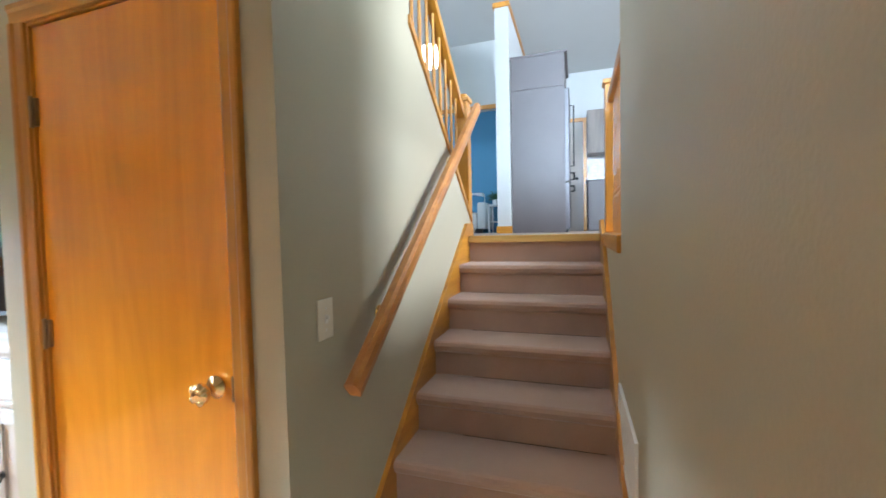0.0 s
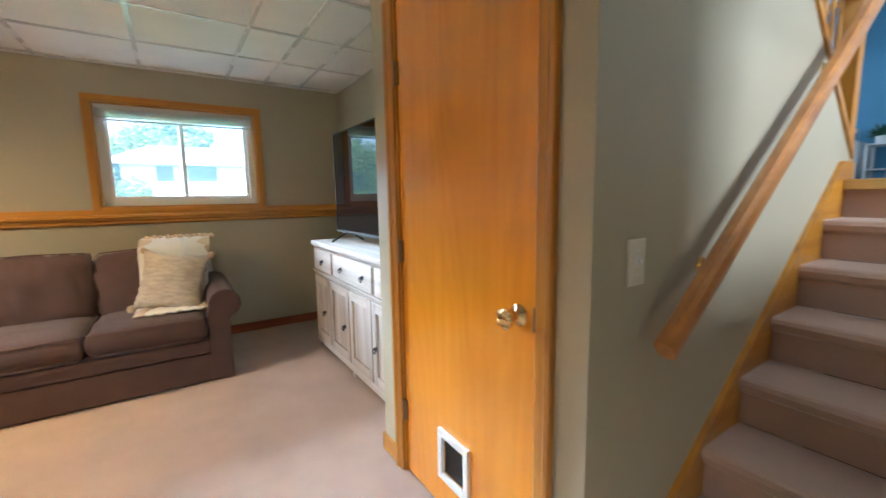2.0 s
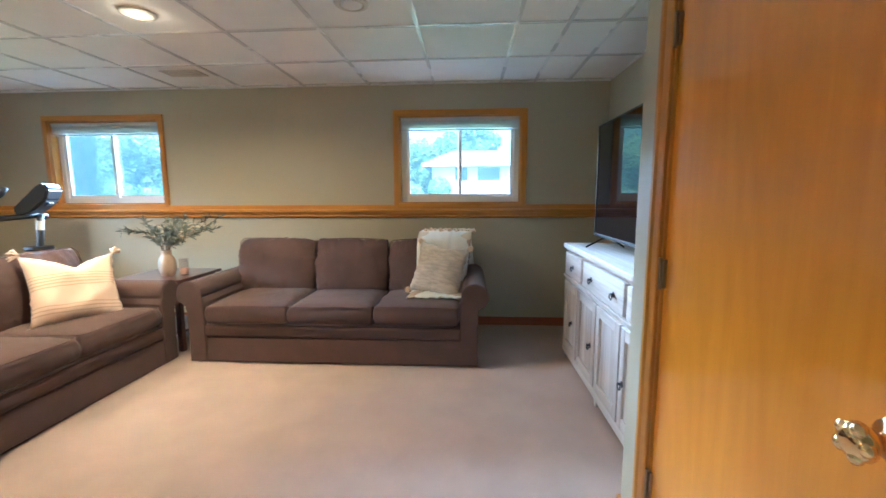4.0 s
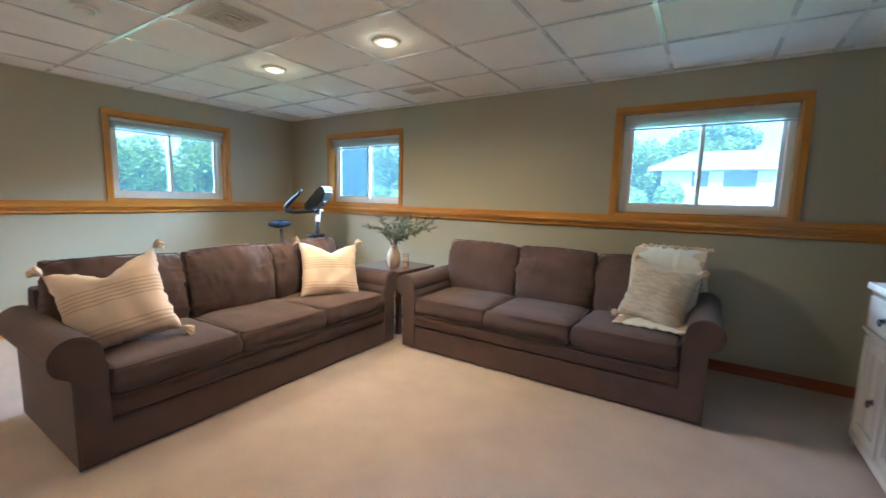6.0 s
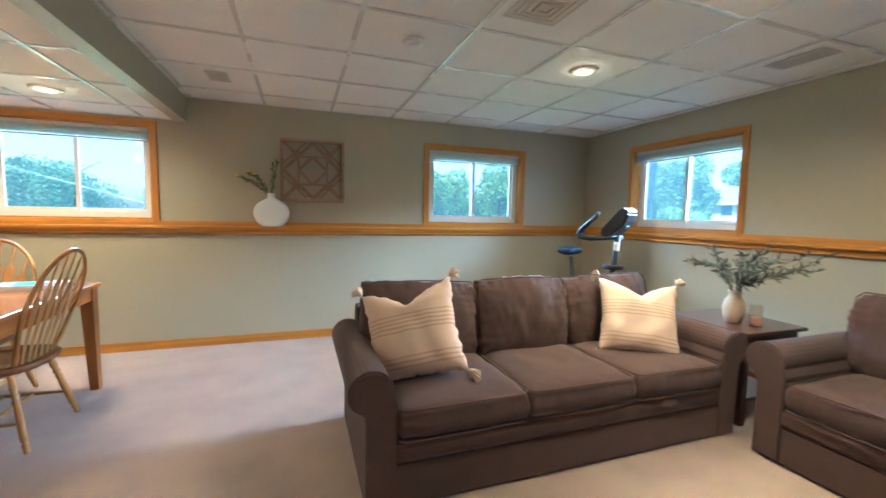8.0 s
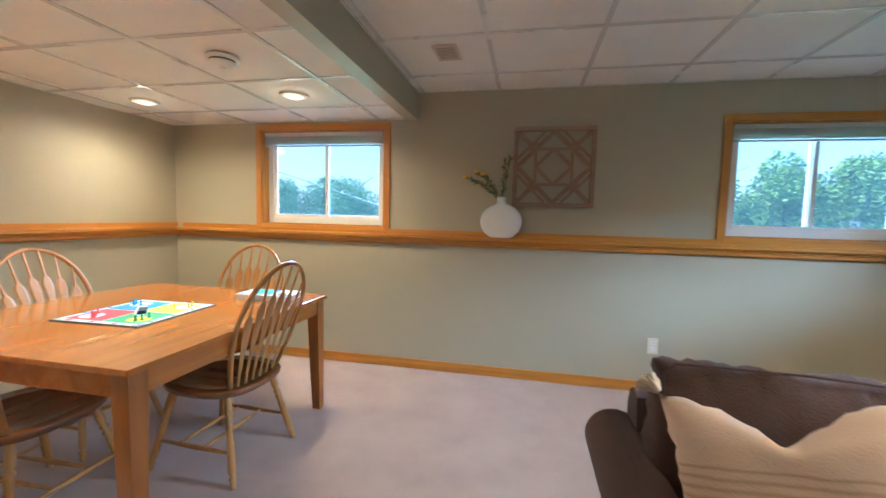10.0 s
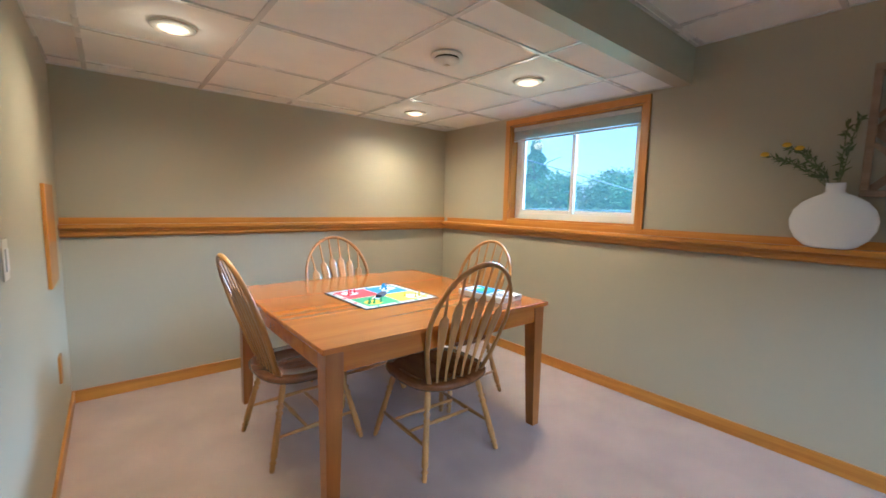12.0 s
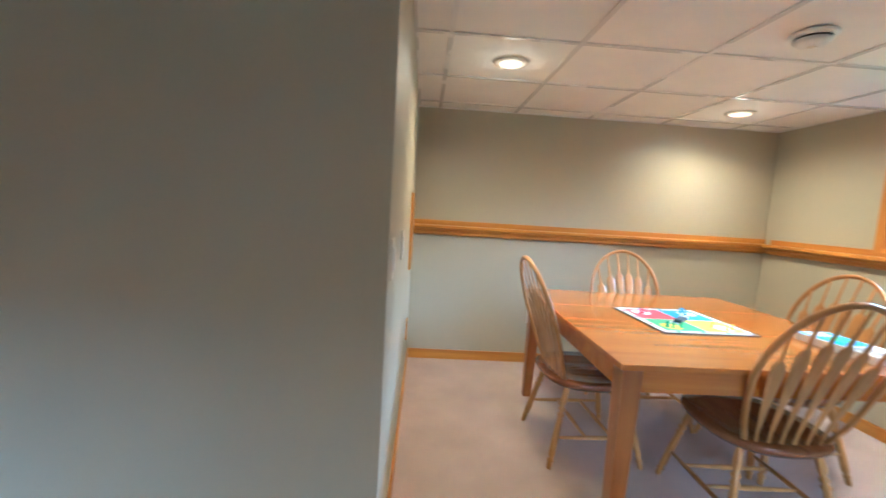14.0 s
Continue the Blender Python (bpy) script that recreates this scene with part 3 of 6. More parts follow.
CAB_WOOD = wood("weathered_cabinet_wood", (0.13, 0.105, 0.09), (0.24, 0.20, 0.17), "z", rough=0.5, coat=0.1)
kitchen_unit("upper_kitchen_cabinet", 1.33, 1.78, 1.38, 2.15, 0.34, "weathered grey-brown upper kitchen cabinet on the pale wall", CAB_WOOD, 0.05)
kitchen_unit("upper_kitchen_cabinet", 2.42, 3.0, 1.38, 2.15, 0.34, "weathered grey-brown upper kitchen cabinet beside the microwave", CAB_WOOD, 0.05)
kitchen_unit("lower_kitchen_cabinet", 1.33, 1.80, 0.0, 0.88, 0.60, "dark grey lower kitchen cabinet beneath the pale counter", CABINET, 0.6)
kitchen_unit("lower_kitchen_cabinet", 2.42, 3.0, 0.0, 0.88, 0.60, "dark grey lower kitchen cabinet beneath the pale counter", CABINET, 0.6)
part("countertop", Box(1.31, 3.0, 8.71, 9.34, UP + 0.881, UP + 0.92, bevel=0.004), COUNTER)
tagged(bpy.data.objects["countertop"], "pale speckled countertop on the dark lower kitchen cabinets", "countertop")
mw = thing("microwave", pose(2.1, 9.33, UP + 1.42), "white over-range microwave between the upper cabinets", "microwave")
part("body", Box(-0.31, 0.31, -0.38, 0, 0, 0.42, bevel=0.008), WHITE, mw)
part("window", Box(-0.27, 0.13, -0.39, -0.381, 0.08, 0.36, bevel=0.004), BLACK, mw, "dark microwave window")
st = thing("kitchen_range", pose(2.11, 9.33, UP), "dark kitchen range between the lower cabinets", "stove")
part("body", Box(-0.30, 0.30, -0.62, -0.01, 0, 0.878, bevel=0.006), STEEL, st)
part("oven_door", Box(-0.28, 0.28, -0.645, -0.622, 0.2, 0.78, bevel=0.006), BLACK, st)
bm = bmesh.new()
for r in range(3):
    for k in range(11):
        box(bm, 1.33 + k * 0.15 + (r % 2) * 0.05, 1.33 + k * 0.15 + 0.145 + (r % 2) * 0.05, 9.337, 9.348, UP + 0.95 + r * 0.13, UP + 1.075 + r * 0.13, bevel=0.003)
tagged(part("backsplash_tiles", bm, COUNTER, kind="structure"))

bs = thing("pale_sofa", pose(-1.13, 9.4, UP), "white upholstered sofa against the blue wall", "sofa")
part("body", Box(-0.9, 0.42, -0.45, 0.4, 0.08, 0.40, bevel=0.04), VINYL, bs)
part("base", Box(-0.85, 0.37, -0.40, 0.35, 0, 0.079), VINYL, bs)
part("arm", Box(0.43, 0.60, -0.47, 0.4, 0.08, 0.60, bevel=0.05), VINYL, bs)
part("backrest", Box(-0.9, 0.42, 0.18, 0.42, 0.41, 0.85, bevel=0.06), VINYL, bs)
for k, (px, tone) in enumerate(((0.28, BLUE), (0.05, VINYL))):
    pl = part("scatter_cushion", cushion(bmesh.new(), 0.36, 0.36, 0.14, n=8, puff=0.8), tone, None, smooth=True, at=pose(-1.13 + px, 9.4, UP + 0.60, 75, 8, 10))
    tagged(pl, "soft scatter cushion on the white sofa", "cushion", "sofa cushions upstairs")
wt = thing("white_side_table", pose(-0.33, 9.1, UP), "white side table beside the white sofa", "table")
part("top", Box(-0.14, 0.14, -0.2, 0.2, 0.52, 0.545, bevel=0.004), WHITE, wt)
part("shelf", Box(-0.12, 0.12, -0.18, 0.18, 0.2, 0.22, bevel=0.004), WHITE, wt)
for sx in (-0.125, 0.125):
    for sy in (-0.185, 0.185):
        part("leg", Box(sx - 0.015, sx + 0.015, sy - 0.015, sy + 0.015, 0, 0.519, bevel=0.003), WHITE, wt)
up_plant = thing("potted_plant", pose(-0.36, 9.1, UP + 0.545), "small dark green potted plant on the white side table", "plant")
part("pot", lathe(bmesh.new(), [(0.04, 0), (0.055, 0.02), (0.06, 0.1), (0.055, 0.105)], 12), WHITE, up_plant)


# railings
def baluster(bm, x, y, z0, z1):
    h = z1 - z0
    prof = [(0, 0.015), (0.25, 0.015), (0.27, 0.010), (0.29, 0.015), (0.31, 0.009), (0.5, 0.012), (0.72, 0.008), (0.74, 0.012), (0.76, 0.008), (1, 0.009)]
    return turned(bm, (x, y, z0), (x, y, z1), prof, 8)


lr = thing("stair_railing", pose(0, 0, 0), "oak stair railing with turned balusters on the sloping wall", "railing", "stair railings")
bm = bmesh.new()
prism(bm, [(2.955, 2.262), (4.03, 1.392), (4.03, 1.43), (2.955, 2.302)], "x", ST_X - 0.12, ST_X + 0.012)
part("cap_board", bm, OAK_Y, lr)
slope_l = (1.41 - 2.265) / (4.02 - 2.97)
for k in range(9):
    y = 3.03 + 0.107 * k
    z = 2.265 + slope_l * (y - 2.97) + 0.035
    part("baluster", baluster(bmesh.new(), ST_X - 0.055, y, z, z + 0.66), OAK_Z, lr)
bm = bmesh.new()
prism(bm, [(2.98, 2.30 + 0.66), (4.0, 1.43 + 0.69), (4.0, 1.43 + 0.75), (2.98, 2.30 + 0.72)], "x", ST_X - 0.085, ST_X - 0.025)
part("handrail", bm, OAK_Y, lr)
part("newel_post", box(box(Box(ST_X - 0.10, ST_X - 0.01, 4.032, 4.12, UP, UP + 0.95, bevel=0.006), ST_X - 0.112, ST_X + 0.002, 4.02, 4.132, UP + 0.952, UP + 0.98, bevel=0.006), ST_X - 0.09, ST_X - 0.02, 4.042, 4.11, UP + 0.982, UP + 1.01, bevel=0.012), OAK_Z, lr)

rr = thing("landing_railing", pose(0, 0, 0), "oak landing railing with turned balusters on the low wall", "railing", "stair railings")
part("cap_board", Box(R_X - 0.015, R_X + 0.135, 2.873, 4.28, UP - 0.065, UP + 0.005, bevel=0.006), OAK_Y, rr)
for k in range(9):
    part("baluster", baluster(bmesh.new(), R_X + 0.06, 2.96 + 0.105 * k, UP + 0.006, UP + 0.80), OAK_Z, rr)
part("handrail", Box(R_X + 0.03, R_X + 0.09, 2.873, 3.95, UP + 0.80, UP + 0.86, bevel=0.012), OAK_Y, rr)
part("newel_post", box(Box(R_X + 0.015, R_X + 0.105, 3.952, 4.04, UP + 0.006, UP + 0.92, bevel=0.006), R_X + 0.003, R_X + 0.117, 3.94, 4.052, UP + 0.922, UP + 0.95, bevel=0.008), OAK_Z, rr)

hr = thing("handrail", pose(0, 0, 0), "orange oak handrail on brackets along the stair wall", "handrail")
bm = bmesh.new()
p0, p1 = Vector((ST_X + 0.075, 2.27, 0.855)), Vector((ST_X + 0.075, 3.97, 2.165))
d = (p1 - p0).normalized()
n = Vector((0, -d.z, d.y))
prof = [(-0.018, -0.032), (0.018, -0.032), (0.024, -0.005), (0.022, 0.02), (0.012, 0.032), (-0.012, 0.032), (-0.022, 0.02), (-0.024, -0.005)]
rings = [[bm.verts.new(p + Vector((u, 0, 0)) + n * v) for u, v in prof] for p in (p0, p1)]
for k in range(8):
    bm.faces.new((rings[0][k], rings[0][(k + 1) % 8], rings[1][(k + 1) % 8], rings[1][k]))
bm.faces.new(rings[0])
bm.faces.new(rings[1][::-1])
part("rail", bm, OAK_RAIL, hr)
for t in (0.18, 0.72):
    p = p0.lerp(p1, t) - n * 0.03
    bm = bmesh.new()
    tube(bm, [p, p + Vector((-0.02, 0, -0.03)), p + Vector((-0.072, 0, -0.045))], 0.006, 8)
    tube(bm, [(ST_X + 0.004, p.y, p.z - 0.045), (ST_X, p.y, p.z - 0.045)], 0.03, 12)
    part("bracket", bm, BRASS, hr)

gl = thing("globe_light", pose(-0.6, 6.15, 3.54), "white glass globe ceiling light on a short rod", "ceiling light")
part("globe", lathe(bmesh.new(), [(0.03, 0.15), (0.10, 0.12), (0.145, 0.05), (0.155, 0), (0.145, -0.05), (0.10, -0.12), (0.03, -0.15)], 24), emitting("globe_glow", (1.0, 0.93, 0.82), 1.2), gl, smooth=True)
part("rod", tube(bmesh.new(), [(0, 0, 0.15), (0, 0, 1.27)], 0.01, 8), VENT_UP, gl)
rng = random.Random(21)
bm = bmesh.new()
for k in range(60):
    d = Vector((rng.gauss(0, 1), rng.gauss(0, 1), abs(rng.gauss(0, 1)))).normalized()
    tube(bm, [(0, 0, 0.09), d * 0.10 + Vector((0, 0, 0.10)), d * 0.19 + Vector((0, 0, 0.10))], [0.003, 0.018, 0.003], 4, flat=0.3)
part("leaves", bm, UP_LEAF, up_plant, kind="stuff")

# ---- closet door, plates, vents ----
door = thing("closet_door", pose(0, CL_Y, 0), "closed honey-oak slab door with brass knob and cat flap", "door")
leaf_bm = bmesh.new()
FX0, FX1, FZ0, FZ1 = -0.238, -0.045, 0.150, 0.355
for d in ((DOOR0, FX0 + 0.02, 0.012, DOOR_H), (FX1 - 0.02, DOOR1, 0.012, DOOR_H), (FX0 + 0.02, FX1 - 0.02, 0.012, FZ0 + 0.02), (FX0 + 0.02, FX1 - 0.02, FZ1 - 0.02, DOOR_H)):
    box(leaf_bm, d[0], d[1], 0.008, 0.043, d[2], d[3])
part("leaf", leaf_bm, DOOR_OAK, door)
knob = part("knob", lathe(bmesh.new(), [(0.032, 0), (0.033, 0.004), (0.014, 0.010), (0.011, 0.03), (0.020, 0.036), (0.029, 0.048), (0.027, 0.060), (0.014, 0.068), (0.004, 0.069)], 20), BRASS, door, "polished brass door knob", smooth=True, at=pose(0.193, 0.006, 0.905, 90, 0, 0))
for k in range(5):
    a = 2 * math.pi * k / 5
    part("petal", lathe(bmesh.new(), [(0.003, 0), (0.011, 0.006), (0.012, 0.014), (0.003, 0.020)], 8), BRASS, knob, smooth=True, at=pose(0.021 * math.cos(a), 0.021 * math.sin(a), 0.048))
part("latch_plate", Box(DOOR1 - 0.006, DOOR1 - 0.001, 0.001, 0.0075, 0.87, 0.94), HINGE, door)
for z in (1.735, 1.015, 0.30):
    h = part("hinge", Box(DOOR0 - 0.009, DOOR0 + 0.013, -0.003, 0.0075, z - 0.045, z + 0.045, bevel=0.001), HINGE, door, "aged metal butt hinge")
    part("pin", tube(bmesh.new(), [(DOOR0 - 0.002, -0.006, z - 0.05), (DOOR0 - 0.002, -0.006, z + 0.05)], 0.006, 8), HINGE, h)
flap = part("cat_flap", bmesh.new(), WHITE, door, "white plastic cat flap frame")
bm = bmesh.new()
t = 0.028
for d in ((FX0, FX0 + t, FZ0, FZ1), (FX1 - t, FX1, FZ0, FZ1), (FX0 + t, FX1 - t, FZ0, FZ0 + t), (FX0 + t, FX1 - t, FZ1 - t, FZ1)):
    box(bm, d[0], d[1], -0.008, 0.0075, d[2], d[3], bevel=0.003)
bm.to_mesh(flap.data)
bm.free()
part("flap_panel", Box(FX0 + t + 0.002, FX1 - t - 0.002, 0.010, 0.015, FZ0 + t + 0.002, FZ1 - t - 0.002), SMOKED, flap, "smoked clear flap panel")
trim = thing("door_trim", pose(0, CL_Y, 0), "", "", kind="structure")


def casing_profile(x0, x1, axis, a, b, mat, parent, name):
    """Moulded casing: a flat with a raised outer bead; x0 is the inner edge."""
    s = 1 if x1 > x0 else -1
    w = abs(x1 - x0)
    prof = [(x0, 0), (x0, -0.009), (x0 + s * 0.006, -0.012), (x0 + s * w * 0.55, -0.014), (x0 + s * w * 0.7, -0.020), (x0 + s * (w - 0.004), -0.020), (x1, -0.016), (x1, 0)]
    bm = bmesh.new()
    if axis == "z":
        prism(bm, prof, "z", a, b)
    else:
        prism(bm, [(y, x) for x, y in prof], "x", a, b)
    return part(name, bm, mat, parent)


casing_profile(DOOR0 - 0.012, DOOR0 - 0.074, "z", 0, DOOR_H + 0.012, OAK_Z, trim, "casing_side")
casing_profile(DOOR1 + 0.012, DOOR1 + 0.074, "z", 0, DOOR_H + 0.012, OAK_Z, trim, "casing_side")
casing_profile(DOOR_H + 0.012, DOOR_H + 0.074, "x", DOOR0 - 0.074, DOOR1 + 0.074, OAK_X, trim, "casing_head")
bm = bmesh.new()
box(bm, DOOR0 - 0.02, DOOR0 - 0.003, 0, 0.1, 0, DOOR_H + 0.004)
box(bm, DOOR1 + 0.003, DOOR1 + 0.02, 0, 0.1, 0, DOOR_H + 0.004)
box(bm, DOOR0 - 0.02, DOOR1 + 0.02, 0, 0.1, DOOR_H + 0.004, DOOR_H + 0.02)
box(bm, DOOR0 - 0.003, DOOR1 + 0.003, 0.045, 0.055, 0, DOOR_H + 0.004)
part("jamb", bm, OAK_Z, trim)
part("closet_back", Box(CL_X + 0.1, ST_X - 0.1, 2.9, 2.95, 0, 2.4), WALL, kind="structure")
part("corner_bead", Box(ST_X - 0.012, ST_X + 0.0015, CL_Y - 0.0015, CL_Y + 0.01, 0, 2.29), WALL, kind="structure")


def plate(name, m, label, kind_of):
    """A cover plate in local x-z, its face towards -y."""
    p = thing(name, m, label, "light switch" if kind_of != "outlet" else "outlet", "" if kind_of != "outlet" else "wall outlets")
    part("cover", Box(-0.037, 0.037, -0.006, -0.0002, -0.06, 0.06, bevel=0.003), PLATE, p)
    if kind_of == "toggle":
        part("toggle", box(Box(-0.006, 0.006, -0.009, -0.006, -0.013, 0.013), -0.004, 0.004, -0.018, -0.009, 0.0, 0.010, bevel=0.002), WHITE, p)
        for z in (-0.032, 0.032):
            part("screw", tube(bmesh.new(), [(0, -0.006, z), (0, -0.008, z)], 0.0035, 8), WHITE, p)
    elif kind_of == "rocker":
        part("rocker", Box(-0.017, 0.017, -0.010, -0.006, -0.033, 0.033, bevel=0.002), WHITE, p)
    else:
        for z in (-0.024, 0.024):
            s = part("socket", Box(-0.016, 0.016, -0.009, -0.006, z - 0.014, z + 0.014, bevel=0.003), WHITE, p)
            for x in (-0.006, 0.006):
                part("slot", Box(x - 0.001, x + 0.001, -0.0095, -0.0091, z - 0.005, z + 0.006), BLACK, s)
    return p


PLATE = material("ivory_plate", (0.72, 0.67, 0.56), rough=0.4, vary=0.02, bump=0.0)
plate("light_switch", pose(ST_X, 2.25, 1.07, 0, 0, 90), "ivory toggle light switch plate on the stair wall", "toggle")
plate("light_switch", pose(1.40, DN_Y, 1.125), "white rocker light switch plate on the dining wall", "rocker")
plate("light_switch", pose(1.905, DN_Y, 1.12), "white dimmer switch plate near the oak wall panel", "rocker")
plate("wall_outlet", pose(-0.62, S_Y + LOW, 0.36, 0, 0, 180), "white duplex outlet low on the beige wall", "outlet")
plate("wall_outlet", pose(E_X - LOW, -1.50, 0.40, 0, 0, -90), "white duplex outlet behind the dining chairs", "outlet")
panel = thing("electrical_panel_cover", pose(3.01, DN_Y, 1.115), "flat oak cover over the electrical panel", "panel")
part("cover", Box(-0.17, 0.17, -0.016, -0.0005, -0.25, 0.25, bevel=0.003), OAK_Z, panel)
low = thing("wall_panel", pose(3.02, DN_Y, 0.42), "small oak outlet cover on the dining wall", "panel")
part("cover", Box(-0.04, 0.04, -0.012, -0.0005, -0.07, 0.07, bevel=0.003), OAK_Z, low)

vent = thing("wall_register", pose(R_X, 2.665, 0.60, 0, 0, -90), "white louvred return-air register on the stair wall", "vent")
bm = bmesh.new()
for d in ((-0.235, 0.235, 0.10, 0.125), (-0.235, 0.235, -0.125, -0.10), (-0.235, -0.21, -0.10, 0.10), (0.21, 0.235, -0.10, 0.10)):
    box(bm, d[0], d[1], -0.010, 0, d[2], d[3], bevel=0.002)
part("frame", bm, WHITE, vent)
for k in range(18):
    part("louvre", Box(-0.21, 0.21, -0.007, -0.005, -0.096 + k * 0.0107, -0.088 + k * 0.0107), WHITE, vent)
part("backing", Box(-0.21, 0.21, -0.002, -0.0003, -0.10, 0.10), WHITE, vent)


def ceiling_register(m, w, h, n, label):
    v = thing("ceiling_vent", m, label, "vent", "ceiling vents")
    bm = bmesh.new()
    f = 0.018
    for d in ((-w, w, h - f, h), (-w, w, -h, -h + f), (-w, -w + f, -h + f, h - f), (w - f, w, -h + f, h - f)):
        box(bm, d[0], d[1], d[2], d[3], -0.010, -0.004, bevel=0.002)
    part("frame", bm, VENT, v)
    part("backing", Box(-w + f, w - f, -h + f, h - f, -0.0055, -0.0045), DARK_VENT, v)
    for k in range(n):
        y = -h + f + (k + 0.5) * (2 * h - 2 * f) / n
        part("slat", Box(-w + f, w - f, y - 0.005, y + 0.003, -0.009, -0.0065), VENT, v)
    return v


VENT = material("cream_vent_metal", (0.60, 0.56, 0.48), rough=0.5, vary=0.04, bump=0.0)
DARK_VENT = material("vent_shadow_gap", (0.20, 0.18, 0.15), rough=0.8, vary=0.1, bump=0.0)
ceiling_register(pose(-2.64, -0.90, H_MAIN, 0, 0, 90), 0.16, 0.085, 7, "cream rectangular ceiling register by the window wall")
ceiling_register(pose(0.86, -2.72, H_MAIN), 0.075, 0.115, 9, "cream rectangular ceiling register beside the beam")
dif = thing("ceiling_diffuser", pose(-0.83, -0.95, H_MAIN), "square stepped white ceiling air diffuser", "vent")
for k, s in enumerate((0.15, 0.115, 0.08, 0.045)):
    bm = bmesh.new()
    for d in ((-s, s, s - 0.012, s), (-s, s, -s, -s + 0.012), (-s, -s + 0.012, -s + 0.012, s - 0.012), (s - 0.012, s, -s + 0.012, s - 0.012)):
        box(bm, *d, -0.007 - 0.003 * k, -0.004 if k == 0 else -0.0045, bevel=0.0015)
    part("ring", bm, VENT, dif)
part("backing", Box(-0.135, 0.135, -0.135, 0.135, -0.0062, -0.0045), VENT, dif)

sm = thing("smoke_detector", pose(-0.34, -1.55, H_MAIN), "round white smoke detector on the tiled ceiling", "smoke detector")
part("base", lathe(bmesh.new(), [(0.068, -0.004), (0.07, -0.012), (0.06, -0.018), (0.02, -0.018)], 24), WHITE, sm, smooth=True)
part("sensor_head", lathe(bmesh.new(), [(0.045, -0.0185), (0.048, -0.028), (0.036, -0.042), (0.01, -0.044)], 20), WHITE, sm, smooth=True)
dv = thing("round_diffuser", pose(1.905, -2.09, H_DIN), "round white smoke alarm with dark slots on the low ceiling", "smoke detector")
part("base", lathe(bmesh.new(), [(0.080, -0.004), (0.083, -0.012), (0.078, -0.020), (0.03, -0.020)], 28), WHITE, dv, smooth=True)
part("slot_ring", lathe(bmesh.new(), [(0.062, -0.0205), (0.062, -0.028), (0.02, -0.028)], 24), BLACK, dv)
part("cone", lathe(bmesh.new(), [(0.064, -0.0285), (0.066, -0.034), (0.048, -0.048), (0.03, -0.052), (0.005, -0.053)], 24), WHITE, dv, smooth=True)
part("test_button", Box(-0.012, 0.012, -0.012, 0.012, -0.057, -0.0535, bevel=0.003), PLATE, dv)


def can(x, y, z, lit, label):
    c = thing("recessed_light", pose(x, y, z), label, "ceiling light", "recessed ceiling lights")
    bm = bmesh.new()
    prof = [(0.062, -0.0145), (0.09, -0.010), (0.094, -0.004), (0.060, -0.0035)]
    sides = 28
    rings = [[bm.verts.new((r * math.cos(a), r * math.sin(a), q)) for a in (2 * math.pi * k / sides for k in range(sides))] for r, q in prof]
    for i in range(4):
        for k in range(sides):
            bm.faces.new((rings[i][k], rings[i][(k + 1) % sides], rings[(i + 1) % 4][(k + 1) % sides], rings[(i + 1) % 4][k]))
    part("trim_ring", bm, VENT, c, smooth=True)
    part("bulb", lathe(bmesh.new(), [(0.058, -0.006), (0.056, -0.013), (0.04, -0.021), (0.01, -0.025)], 20), BULB if lit else WHITE, c, "glowing warm flood bulb" if lit else "unlit white eyeball lamp", smooth=True)
    return c


BULB = emitting("bulb_glow", (1.0, 0.54, 0.20), 1.2)
for cx, cy, cz in CANS:
    can(cx, cy, cz, True, "lit recessed can light in the tiled ceiling")
can(-1.526, 0.84, H_MAIN, False, "unlit recessed eyeball light in the tiled ceiling")


